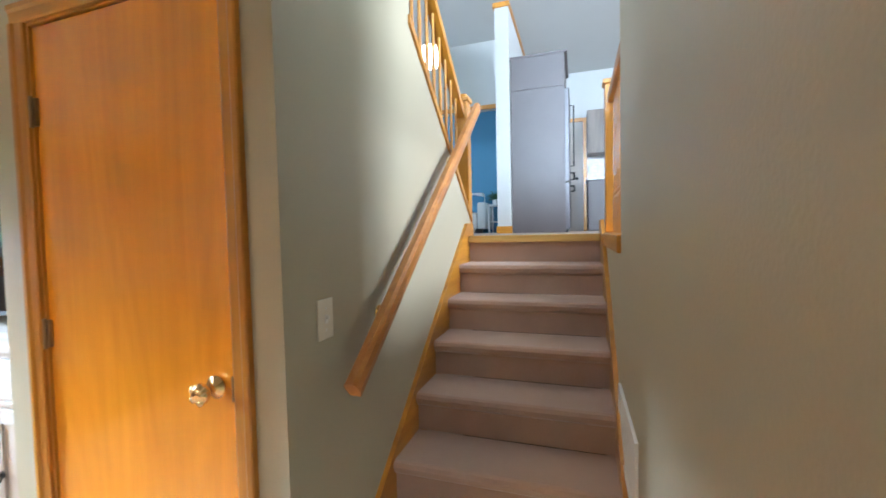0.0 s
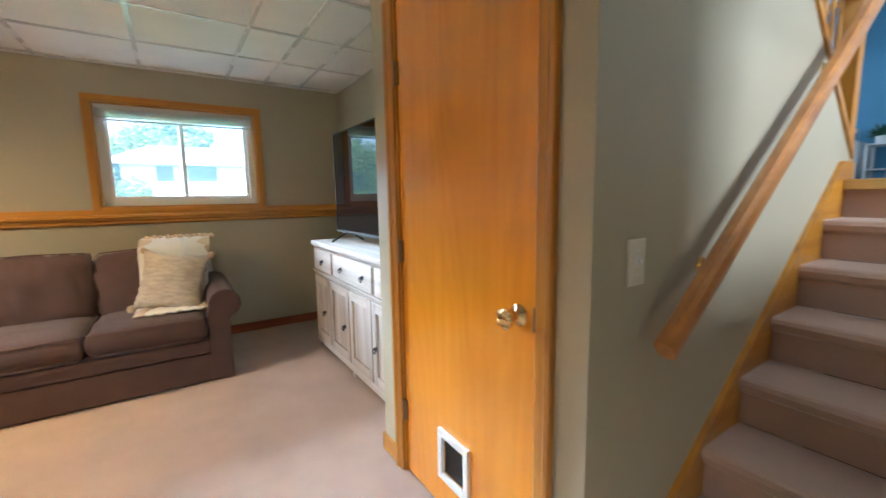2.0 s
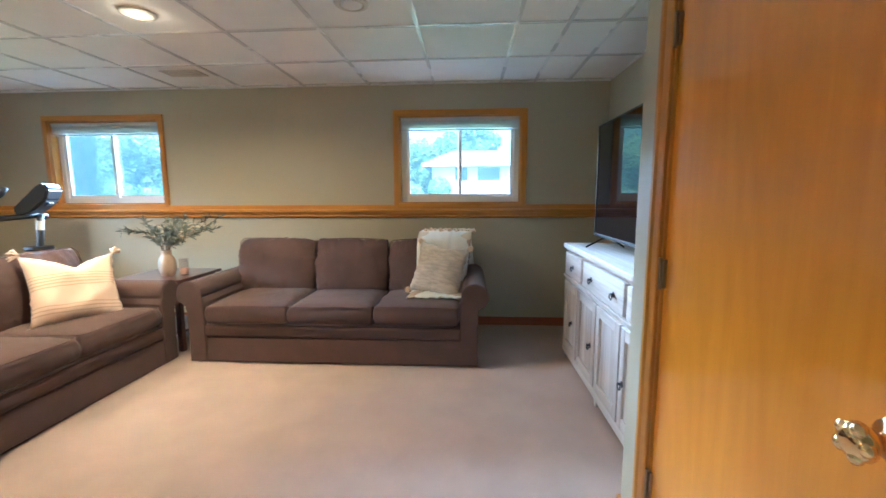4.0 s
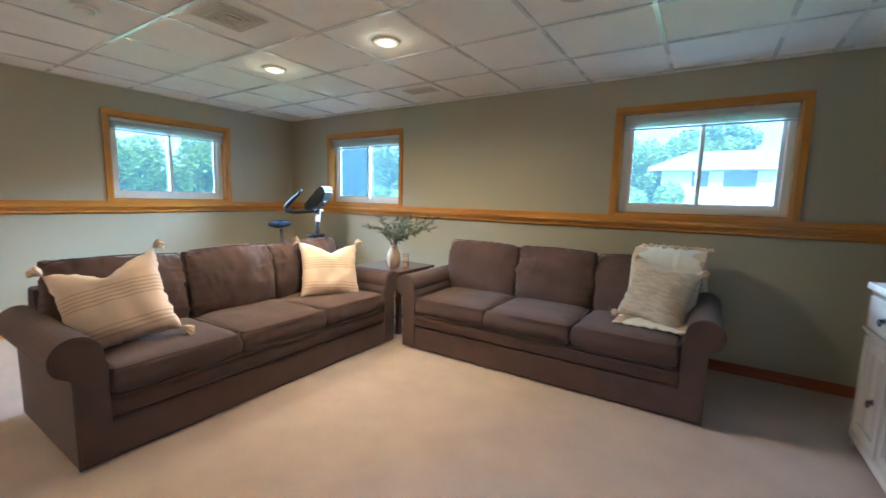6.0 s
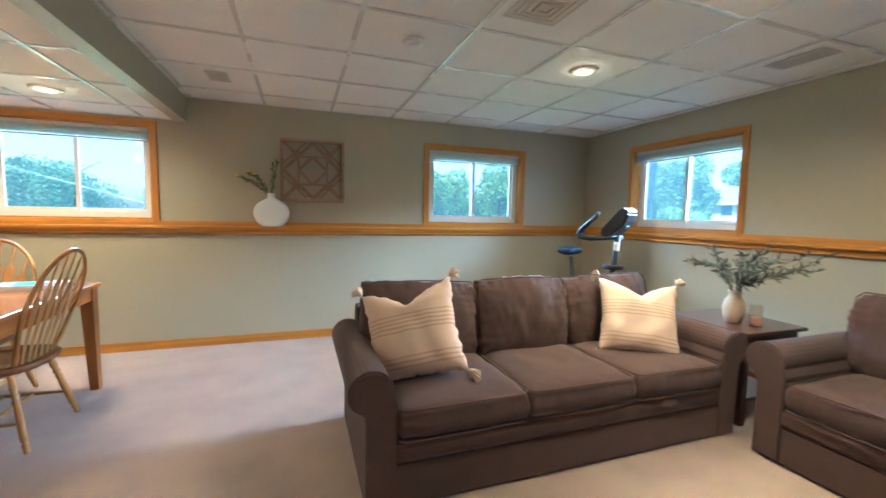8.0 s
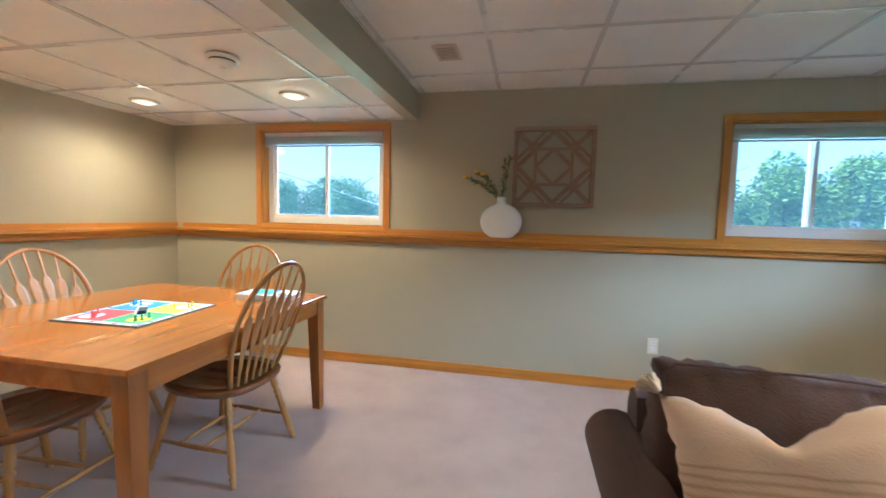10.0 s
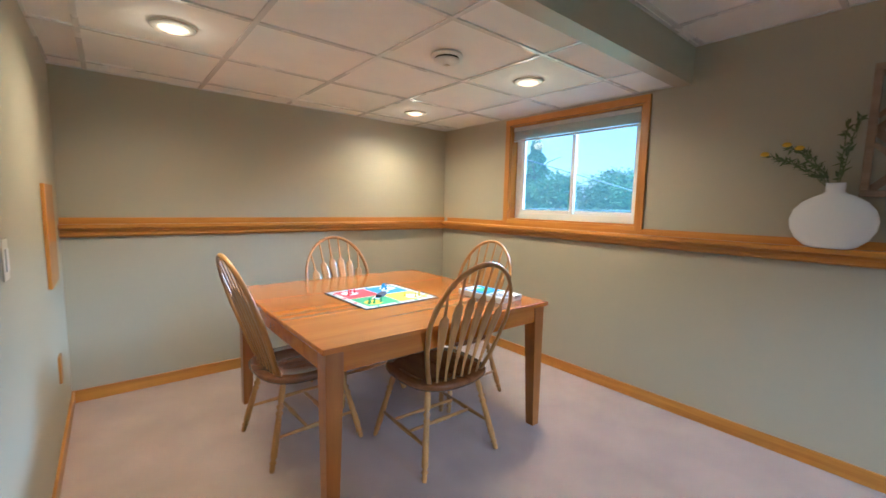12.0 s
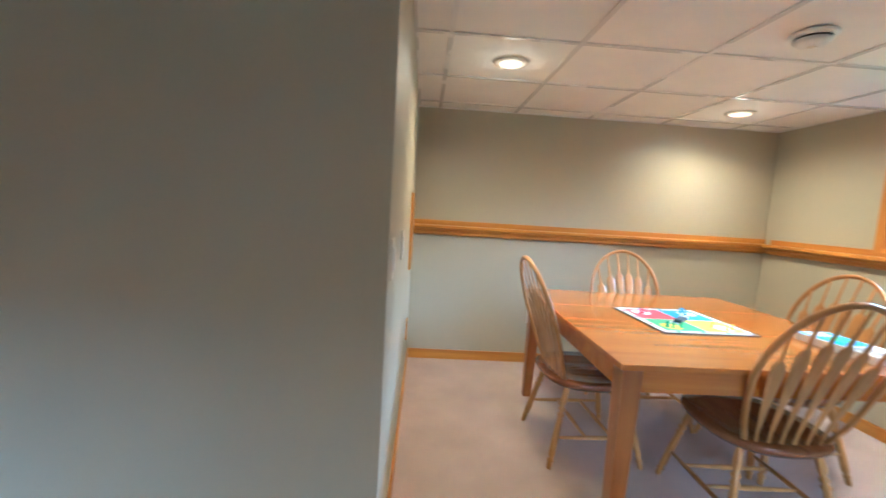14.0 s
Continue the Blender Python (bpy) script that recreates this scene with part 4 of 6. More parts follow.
# ---- sofas ----
def make_sofa(m, label, wr):
    L, D = 2.185, 0.94
    s = thing("sofa", m, label, "sofa", "three-seat sofas")
    i = L / 2 - 0.125
    part("base_panel", Box(-i - 0.01, i + 0.01, -D + 0.02, -0.012, 0.012, 0.205, bevel=0.01), SOFA, s)
    part("front_rail", Box(-i - 0.01, i + 0.01, -0.6, -0.004, 0.207, 0.30, bevel=0.022), SOFA, s)
    bm = bmesh.new()
    prism(bm, [(-D + 0.02, 0.206), (-D + 0.02, 0.66), (-D + 0.04, 0.715), (-D + 0.08, 0.735), (-D + 0.13, 0.72), (-D + 0.20, 0.3), (-D + 0.20, 0.206)], "x", -i - 0.06, i + 0.06)
    part("back_frame", bm, SOFA, s)
    for side in (-1, 1):
        c, r = L / 2 - 0.02, 0.095
        pts = [(L / 2 - 0.13, 0.012), (L / 2 - 0.13, 0.47)]
        pts += [(c + r * math.cos(a) * (1.0 if math.cos(a) < 0 else 1.0), 0.535 + r * math.sin(a)) for a in (radians(195 - 14 * k) for k in range(18))]
        pts += [(L / 2 + 0.004, 0.445), (L / 2, 0.40), (L / 2, 0.012)]
        pts = [(x * side, z) for x, z in pts]
        arm = thing_part(s, "arm")
        bm = bmesh.new()
        prism(bm, pts, "y", -D + 0.03, -0.016)
        part("arm_body", bm, SOFA, arm, smooth=False)
        bm = bmesh.new()
        cx = sum(p[0] for p in pts) / len(pts)
        prism(bm, [(p[0] * 0.994 + (L / 2 - 0.02) * side * 0.006, p[1] * 0.985 + 0.008) for p in pts], "y", -0.016, -0.002)
        edges = [e for e in bm.edges if all(abs(v.co.y + 0.002) < 1e-5 for v in e.verts)]
        bmesh.ops.bevel(bm, geom=edges, offset=0.006, segments=2, affect="EDGES")
        part("front_panel", bm, SOFA, arm)
        bm = bmesh.new()
        tube(bm, [(p[0], -0.014, p[1]) for p in pts[1:]], 0.0045, 6)
        part("piping", bm, SOFA, arm)
    w = (2 * i - 0.012) / 3
    for k in range(3):
        cx = -i + 0.006 + w * (k + 0.5)
        c = part("seat_cushion", cushion(bmesh.new(), w + 0.004, 0.70, 0.185, n=28, puff=0.16, edge=9, wrinkle=0.007, plan=0.015, gather=0.007, seed=wr + k), SOFA, s, smooth=True, at=pose(cx, -0.335, 0.380, 1.5 - k * 0.5, 0.6 * (k - 1), 0))
        for z in (0.066, -0.068):
            bm = bmesh.new()
            h, f = w / 2 - 0.004, 0.347
            pts = [(-h, -f + 0.1, z), (-h + 0.004, f - 0.03, z), (-h + 0.03, f - 0.004, z), (0, f + 0.002, z + (0.004 if z > 0 else 0)), (h - 0.03, f - 0.004, z), (h - 0.004, f - 0.03, z), (h, -f + 0.1, z)]
            tube(bm, pts, 0.004, 6)
            part("piping", bm, SOFA, c, smooth=True)
        wb = w + 0.022 + (0.05 if k != 1 else 0)
        bc = part("back_cushion", cushion(bmesh.new(), wb, 0.485, 0.235, n=36, puff=0.50, edge=5, wrinkle=0.013, plan=0.05, gather=0.020, seed=wr + 5 + k * 3.1), SOFA, s, smooth=True, at=pose(cx + (k - 1) * 0.035, -0.665, 0.646, 76 + k, (k - 1) * 1.6, 180))
        bm = bmesh.new()
        h = wb / 2 - 0.020
        tube(bm, [(-h, -0.1, 0.062), (-h, 0.20, 0.060), (-h + 0.03, 0.232, 0.058), (0, 0.24, 0.074), (h - 0.03, 0.232, 0.058), (h, 0.20, 0.060), (h, -0.1, 0.062)], 0.004, 6)
        part("piping", bm, SOFA, bc, smooth=True)
    for sx in (-1, 1):
        for y in (-0.07, -D + 0.09):
            part("foot", Box(sx * (L / 2 - 0.07) - 0.02, sx * (L / 2 - 0.07) + 0.02, y - 0.02, y + 0.02, 0, 0.0115), BLACK, s)
    return s


def thing_part(parent, name):
    e = new(name)
    e.parent = parent
    return e


make_sofa(pose(-1.058, -0.792, 0), "brown fabric three-seat sofa with cream tasselled pillows", 0.0)
make_sofa(pose(-2.072, 0.452, 0, 0, 0, -90), "brown fabric three-seat sofa under the window with a throw", 11.0)


# ---- pillows and throw ----
def pillow_mesh(s, t, seed, n=28, chop=0.10):
    bm = bmesh.new()
    for w in (-1, 1):
        g = []
        for i in range(n + 1):
            row = []
            for j in range(n + 1):
                u, v = i * 2 / n - 1, j * 2 / n - 1
                k = 1 - 0.10 * (1 - u * u * v * v) * max(abs(u), abs(v)) ** 3
                x, y = u * s / 2 * k, v * s / 2 * k
                rim = max(abs(u), abs(v)) ** 6
                x += noise.noise(Vector((v * 7, seed, math.copysign(3, u)))) * 0.012 * rim
                y += noise.noise(Vector((u * 7, seed + 5, math.copysign(3, v)))) * 0.012 * rim
                z = w * t / 2 * ((1 - abs(u) ** 2.6) * (1 - abs(v) ** 2.6)) ** 0.55
                dent = chop * math.exp(-abs(u * 2.4) ** 1.3) * max(0, v) ** 2
                z += noise.noise(Vector((x * 9 + seed, y * 9, w))) * 0.020 * (1 - max(abs(u), abs(v)) ** 4)
                row.append(bm.verts.new((x, y - dent, z)))
            g.append(row)
        for i in range(n):
            for j in range(n):
                bm.faces.new((g[i][j], g[i + 1][j], g[i + 1][j + 1], g[i][j + 1]))
    bmesh.ops.remove_doubles(bm, verts=bm.verts, dist=0.0008)
    return bm


def tassel(parent, x, y, pom, mat):
    bm = bmesh.new()
    rng = random.Random(int((x + 3) * 1000 + y * 77))
    if pom:
        for k in range(60):
            d = Vector((rng.gauss(0, 1), rng.gauss(0, 1), rng.gauss(0, 1))).normalized()
            tube(bm, [d * 0.006, d * rng.uniform(0.024, 0.032)], [0.006, 0.003], 4)
    else:
        out = Vector((x, y, 0)).normalized()
        for k in range(46):
            d = (out + Vector((rng.gauss(0, 0.32), rng.gauss(0, 0.32), rng.gauss(0, 0.32)))).normalized()
            tube(bm, [Vector((0, 0, 0)), d * 0.025, d * rng.uniform(0.042, 0.060) + Vector((0, -0.010, 0))], [0.010, 0.007, 0.004], 4)
    part("pom_pom" if pom else "tassel", bm, mat, parent, smooth=True, at=pose(x, y, 0))


def make_pillow(m, s, t, mat, label, pom, seed, chop=0.10):
    p = thing("throw_pillow", m, label, "pillow", "throw pillows")
    part("cover", pillow_mesh(s, t, seed, chop=chop), mat, p, smooth=True)
    for x in (-1, 1):
        for y in (-1, 1):
            tassel(p, x * s * 0.5, y * s * 0.5, pom, TASSEL)
    return p


def striped(name, base, line):
    m = material(name, base, rough=0.95, vary=0.08, scale=6, fine=200, bump=0.6, sheen=0.2)
    nt, p = m.node_tree, m.node_tree.nodes["Principled BSDF"]
    co = next(n for n in nt.nodes if n.type == "TEX_COORD")
    sep = nt.nodes.new("ShaderNodeSeparateXYZ")
    nt.links.new(co.outputs["Object"], sep.inputs[0])
    wob = nt.nodes.new("ShaderNodeTexNoise")
    wob.inputs["Scale"].default_value = 14
    nt.links.new(co.outputs["Object"], wob.inputs["Vector"])
    ad = nt.nodes.new("ShaderNodeMath")
    ad.operation = "MULTIPLY_ADD"
    ad.inputs[1].default_value = 0.012
    nt.links.new(wob.outputs[0], ad.inputs[0])
    nt.links.new(sep.outputs["Y"], ad.inputs[2])
    ramp = nt.nodes.new("ShaderNodeValToRGB")
    mr = nt.nodes.new("ShaderNodeMapRange")
    mr.inputs[1].default_value, mr.inputs[2].default_value = -0.26, 0.26
    nt.links.new(ad.outputs[0], mr.inputs[0])
    nt.links.new(mr.outputs[0], ramp.inputs[0])
    el = ramp.color_ramp.elements
    el[0].position, el[0].color = 0.0, (0, 0, 0, 1)
    el[1].position, el[1].color = 1.0, (0, 0, 0, 1)
    for c, wdt in ((0.17, 0.012), (0.215, 0.012), (0.26, 0.010), (0.50, 0.012), (0.54, 0.014), (0.58, 0.014), (0.62, 0.013), (0.66, 0.010)):
        for q, v in ((c - wdt, 0), (c, 1), (c + wdt, 0)):
            e = el.new(q)
            e.color = (v, v, v, 1)
    mix = nt.nodes.new("ShaderNodeMix")
    mix.data_type = "RGBA"
    old = p.inputs["Base Color"].links[0].from_socket
    nt.links.new(ramp.outputs[0], mix.inputs[0])
    nt.links.new(old, mix.inputs[6])
    mix.inputs[7].default_value = (*line, 1)
    nt.links.new(mix.outputs[2], p.inputs["Base Color"])
    return m


CREAM_STRIPE = striped("cream_striped_weave", (0.80, 0.60, 0.45), (0.56, 0.36, 0.21))
KNIT = material("greige_knit", (0.52, 0.45, 0.36), rough=0.95, vary=0.25, scale=14, fine=90, bump=0.9, stretch=(1, 3, 1), sheen=0.2)
TASSEL = material("cream_tassel_yarn", (0.76, 0.60, 0.42), rough=0.95, vary=0.1, fine=200, bump=0.3)
make_pillow(pose(-0.262, -1.18, 0.675, 66, 0, 153) @ pose(0, 0, 0, 0, 0, 15), 0.50, 0.20, CREAM_STRIPE, "cream striped tasselled pillow on the near end of a brown sofa", False, 1.0)
make_pillow(pose(-1.75, -1.17, 0.655, 62, 0, 154) @ pose(0, 0, 0, 0, 0, -5), 0.495, 0.19, CREAM_STRIPE, "cream striped tasselled pillow beside the sofa arm", False, 4.0)
make_pillow(pose(-2.48, 1.24, 0.665, 66, 0, 80) @ pose(0, 0, 0, 0, 0, -9), 0.43, 0.17, KNIT, "greige knitted pillow with pom-poms over a throw", True, 8.0, chop=0.012)

THROW = bpy.data.materials.new("patterned_throw")
THROW.use_nodes = True
nt = THROW.node_tree
tc, vo, nz, mx = nt.nodes.new("ShaderNodeTexCoord"), nt.nodes.new("ShaderNodeTexVoronoi"), nt.nodes.new("ShaderNodeTexNoise"), nt.nodes.new("ShaderNodeValToRGB")
vo.inputs["Scale"].default_value = 9
nz.inputs["Scale"].default_value = 120
nt.links.new(tc.outputs["Object"], vo.inputs["Vector"])
nt.links.new(tc.outputs["Object"], nz.inputs["Vector"])
sepc = nt.nodes.new("ShaderNodeSeparateColor")
nt.links.new(vo.outputs["Color"], sepc.inputs[0])
nt.links.new(sepc.outputs[0], mx.inputs[0])
mx.color_ramp.interpolation = "CONSTANT"
mx.color_ramp.elements[0].color = (0.78, 0.76, 0.70, 1)
mx.color_ramp.elements[1].position, mx.color_ramp.elements[1].color = 0.68, (0.66, 0.55, 0.40, 1)
e3 = mx.color_ramp.elements.new(0.82)
e3.color = (0.50, 0.38, 0.28, 1)
nt.links.new(mx.outputs[0], nt.nodes["Principled BSDF"].inputs["Base Color"])
nt.nodes["Principled BSDF"].inputs["Roughness"].default_value = 0.95
bmp = nt.nodes.new("ShaderNodeBump")
bmp.inputs["Strength"].default_value, bmp.inputs["Distance"].default_value = 0.6, 0.004
nt.links.new(nz.outputs[0], bmp.inputs["Height"])
nt.links.new(bmp.outputs[0], nt.nodes["Principled BSDF"].inputs["Normal"])


def draped(path, y0, y1, n=22, thick=0.012, seed=0.0, skew=0.0):
    """A soft sheet laid along a path in the x-z plane."""
    pts = [Vector((x, 0, z)) for x, z in path]
    fine = []
    for a, b in zip(pts, pts[1:]):
        k = max(2, int((b - a).length / 0.03))
        fine += [a.lerp(b, i / k) for i in range(k)]
    fine.append(pts[-1])
    bm = bmesh.new()
    rows = []
    for i, p in enumerate(fine):
        d = (fine[min(i + 1, len(fine) - 1)] - fine[max(i - 1, 0)]).normalized()
        nrm = Vector((d.z, 0, -d.x))
        s = i / (len(fine) - 1)
        top, bot = [], []
        for j in range(n + 1):
            y = y0 + (y1 - y0) * j / n + skew * s + noise.noise(Vector((s * 5, j * 0.3, seed))) * 0.015
            w = 0.010 + 0.012 * noise.noise(Vector((s * 6, j * 0.45, seed + 3))) + 0.004 * math.sin(j * 1.7 + s * 4)
            q = p + Vector((0, y, 0))
            top.append(bm.verts.new(q - nrm * (w + thick)))
            bot.append(bm.verts.new(q - nrm * w))
        rows.append((top, bot))
    for (t0, b0), (t1, b1) in zip(rows, rows[1:]):
        for j in range(n):
            bm.faces.new((t0[j], t0[j + 1], t1[j + 1], t1[j]))
            bm.faces.new((b0[j + 1], b0[j], b1[j], b1[j + 1]))
        bm.faces.new((t0[0], t1[0], b1[0], b0[0]))
        bm.faces.new((t0[n], b0[n], b1[n], t1[n]))
    for t, b in (rows[0], rows[-1]):
        for j in range(n):
            bm.faces.new((t[j], b[j], b[j + 1], t[j + 1]))
    return bm


th = part("throw_blanket", draped([(-3.035, 0.42), (-3.035, 0.80), (-2.98, 0.905), (-2.88, 0.935), (-2.74, 0.93), (-2.65, 0.87), (-2.60, 0.60), (-2.54, 0.49), (-2.42, 0.475), (-2.26, 0.47)], 1.10, 1.54, seed=2.0, skew=-0.10), THROW, smooth=True)
rng = random.Random(12)
for k in range(11):
    y = 1.105 + 0.041 * k
    bm = bmesh.new()
    for j in range(14):
        d = Vector((rng.gauss(0, 1), rng.gauss(0, 1), rng.gauss(0, 0.8))).normalized()
        tube(bm, [d * 0.004, d * rng.uniform(0.020, 0.028)], [0.014, 0.009], 5)
    part("edge_tuft", bm, TASSEL, th, smooth=True, at=pose(-2.80 + 0.01 * rng.random(), y, 0.955))
tagged(th, "cream and brown patterned throw draped over the sofa back", "throw blanket")


# ---- side table with vase and candle ----
DARK_WOOD = wood("dark_table_wood", (0.045, 0.020, 0.016), (0.10, 0.045, 0.032), "x", rough=0.28, coat=0.5)
tb = thing("side_table", pose(-2.545, -1.12, 0), "dark wooden square side table between two sofas", "side table")
part("tabletop", Box(-0.29, 0.28, -0.29, 0.29, 0.575, 0.60, bevel=0.006), DARK_WOOD, tb)
part("apron", box(box(box(Box(-0.25, 0.24, 0.235, 0.255, 0.50, 0.574), -0.25, 0.24, -0.255, -0.235, 0.50, 0.574), -0.25, -0.23, -0.235, 0.235, 0.50, 0.574), 0.22, 0.24, -0.235, 0.235, 0.50, 0.574), DARK_WOOD, tb)
part("shelf", Box(-0.24, 0.23, -0.24, 0.24, 0.14, 0.16, bevel=0.004), DARK_WOOD, tb)
for sx in (-0.245, 0.235):
    for sy in (-0.245, 0.245):
        part("leg", Box(sx - 0.022, sx + 0.022, sy - 0.022, sy + 0.022, 0, 0.499, bevel=0.004), DARK_WOOD, tb)

CERAMIC = material("cream_ceramic", (0.50, 0.39, 0.28), rough=0.45, vary=0.06, scale=8, bump=0.05)
vs = thing("vase", pose(-2.46, -1.06, 0.60), "cream ceramic vase holding olive branches on the side table", "vase")
part("body", lathe(bmesh.new(), [(0.038, 0), (0.050, 0.008), (0.064, 0.055), (0.067, 0.105), (0.057, 0.150), (0.037, 0.178), (0.036, 0.200), (0.043, 0.216), (0.041, 0.219), (0.031, 0.214), (0.028, 0.18)], 28), CERAMIC, vs, smooth=True)
OLIVE = material("olive_leaves", (0.10, 0.125, 0.085), rough=0.55, vary=0.4, scale=25, bump=0.1, tint=(0.24, 0.27, 0.22))
STEM = material("brown_stem", (0.12, 0.09, 0.05), rough=0.8, vary=0.2)


def leaf(bm, p, d, length, width, rng):
    d = d.normalized()
    s, u = frame_of(d)
    a = rng.uniform(0, 6.28)
    side = s * math.cos(a) + u * math.sin(a)
    up = d.cross(side) * 0.15
    q = [p, p + d * length * 0.35 + side * width / 2 + up * width, p + d * length - up * width * 2, p + d * length * 0.35 - side * width / 2 + up * width]
    vs4 = [bm.verts.new(v) for v in q]
    mid = bm.verts.new(p + d * length * 0.45 - up * width * 0.5)
    for i in range(4):
        bm.faces.new((vs4[i], vs4[(i + 1) % 4], mid))


rng = random.Random(4)
for k in range(19):
    a = rng.uniform(0, 6.28) if k > 3 else (1.5 + 0.15 * k)
    reach = rng.uniform(0.14, 0.27) if k > 3 else rng.uniform(0.34, 0.44)
    out = Vector((math.cos(a), math.sin(a), 0))
    pts = [Vector((0, 0, 0.10)) + out * 0.005, Vector((0, 0, 0.25)) + out * 0.035, Vector((0, 0, 0.34 + 0.05 * rng.random())) + out * reach * 0.55, Vector((0, 0, 0.36 + 0.15 * rng.random())) + out * reach * 1.12]
    br = part("branch", tube(bmesh.new(), pts, [0.0028, 0.0025, 0.002, 0.001], 5), STEM, vs)
    bm = bmesh.new()
    for i in range(27):
        t = 0.36 + 0.64 * i / 27
        seg = min(int(t * 3), 2)
        p = pts[seg].lerp(pts[seg + 1], t * 3 - seg)
        d = (pts[seg + 1] - pts[seg]).normalized() + Vector((rng.gauss(0, 0.7), rng.gauss(0, 0.7), rng.gauss(0, 0.6)))
        leaf(bm, p, d, rng.uniform(0.045, 0.072), rng.uniform(0.015, 0.022), rng)
    part("leaves", bm, OLIVE, br, kind="stuff")

cn = thing("candle_jar", pose(-2.50, -0.945, 0.60), "clear glass candle jar on the dark side table", "candle")
bm = bmesh.new()
lathe(bm, [(0.034, 0.0), (0.036, 0.005), (0.036, 0.142), (0.0335, 0.142), (0.0335, 0.008), (0.005, 0.007)], 24)
part("glass", bm, glass("jar_glass", (0.96, 0.94, 0.93), gloss=0.06), cn, smooth=True)
part("wax", lathe(bmesh.new(), [(0.032, 0.009), (0.0325, 0.012), (0.0325, 0.062), (0.03, 0.064)], 24), material("pink_wax", (0.52, 0.32, 0.24), rough=0.5, vary=0.05), cn, smooth=True)

# ---- exercise bike ----
bike = thing("exercise_bike", pose(-2.52, -2.56, 0), "black and grey upright exercise bike in the corner", "exercise bike")
part("base_bar", box(Box(-0.24, 0.24, 0.42, 0.50, 0.0, 0.07, bevel=0.02), -0.22, 0.22, -0.48, -0.40, 0.0, 0.07, bevel=0.02), BLACK, bike)
part("main_beam", Box(-0.04, 0.04, -0.40, 0.42, 0.06, 0.12, bevel=0.01), GREY_METAL, bike)
bm = bmesh.new()
prism(bm, [(-0.18, 0.12), (0.34, 0.12), (0.38, 0.35), (0.34, 0.62), (0.24, 0.70), (0.10, 0.64), (-0.10, 0.45)], "x", -0.07, 0.07)
part("housing", bm, BLACK, bike)
part("front_post", tube(bmesh.new(), [(0, 0.27, 0.62), (0, 0.32, 0.90), (0, 0.345, 1.12)], [0.034, 0.026, 0.025], 12), GREY_METAL, bike, smooth=True)
part("post_collar", lathe(bmesh.new(), [(0.09, 0.805), (0.10, 0.82), (0.095, 0.84), (0.03, 0.845)], 16, center=(0, 0.30)), BLACK, bike)
part("label", tube(bmesh.new(), [(0, 0.329, 0.985), (0, 0.3385, 1.065)], 0.0275, 12), WHITE, bike, "white paper label on the post")
con = part("console", bmesh.new(), BLACK, bike, "black tilted exercise console")
bm = bmesh.new()
prism(bm, [(-0.030, -0.13), (0.030, -0.15), (0.075, -0.06), (0.085, 0.06), (0.050, 0.14), (-0.010, 0.155), (-0.030, 0.12)], "x", -0.125, 0.125)
bmesh.ops.bevel(bm, geom=list(bm.edges), offset=0.014, segments=2, affect="EDGES")
bm.to_mesh(con.data)
bm.free()
con.matrix_basis = pose(0, 0.33, 1.25, -42, 0, 22) @ Matrix.Diagonal((0.86, 1.12, 1.12, 1))
part("screen", Box(-0.075, 0.075, -0.0325, -0.0305, 0.01, 0.095), SCREEN_GREY, con, "grey display screen")
part("back_badge", Box(-0.045, 0.045, 0.080, 0.0885, 0.005, 0.035, bevel=0.003), SCREEN_GREY, con)
for kx in (-0.09, -0.045, 0.0, 0.045, 0.09):
    part("button", Box(kx - 0.012, kx + 0.012, -0.034, -0.0305, -0.05, -0.03, bevel=0.002), SCREEN_GREY, con)
for side in (-1, 1):
    bm = bmesh.new()
    tube(bm, [(0, 0.33, 1.11), (side * 0.10, 0.28, 1.10), (side * 0.175, 0.17, 1.09), (side * 0.21, 0.07, 1.10), (side * 0.215, 0.05, 1.13), (side * 0.213, 0.09, 1.17), (side * 0.205, 0.18, 1.24), (side * 0.20, 0.26, 1.29), (side * 0.19, 0.29, 1.34)], [0.022, 0.023, 0.025, 0.027, 0.027, 0.026, 0.021, 0.019, 0.018], 12)
    part("handlebar", bm, BLACK, bike, smooth=True)
part("seat_post", tube(bmesh.new(), [(0, -0.20, 0.20), (0, -0.34, 0.86)], 0.022, 10), GREY_METAL, bike, smooth=True)
part("seat", cushion(bmesh.new(), 0.17, 0.22, 0.10, n=10, puff=0.5), NAVY, bike, "navy blue padded saddle", smooth=True, at=pose(0, -0.37, 0.92, 4))
for side in (-1, 1):
    part("crank", tube(bmesh.new(), [(side * 0.075, 0.02, 0.30), (side * 0.10, 0.02, 0.30), (side * 0.10, 0.02 + side * 0.15, 0.26)], 0.012, 8), GREY_METAL, bike)
    part("pedal", Box(side * 0.15 - 0.045, side * 0.15 + 0.045, side * 0.15 - 0.03, side * 0.15 + 0.07, 0.24, 0.265, bevel=0.006), BLACK, bike)

# ---- wall art and the flat vase on the ledge ----
ART_WOOD = wood("weathered_art_wood", (0.24, 0.155, 0.10), (0.38, 0.27, 0.18), "x", rough=0.7, coat=0.0)
art = thing("wall_art", pose(0.163, S_Y + 0.012, 1.691, 0, 0, 180), "weathered wooden openwork panel with a lattice star", "wall art")
ah = 0.303
for nm, d in (("frame_rail", (-ah, ah, ah - 0.03, ah)), ("frame_rail", (-ah, ah, -ah, -ah + 0.03)), ("frame_stile", (-ah, -ah + 0.03, -ah + 0.03, ah - 0.03)), ("frame_stile", (ah - 0.03, ah, -ah + 0.03, ah - 0.03))):
    part(nm, Box(d[0], d[1], -0.028, 0.010, d[2], d[3], bevel=0.003), ART_WOOD, art)


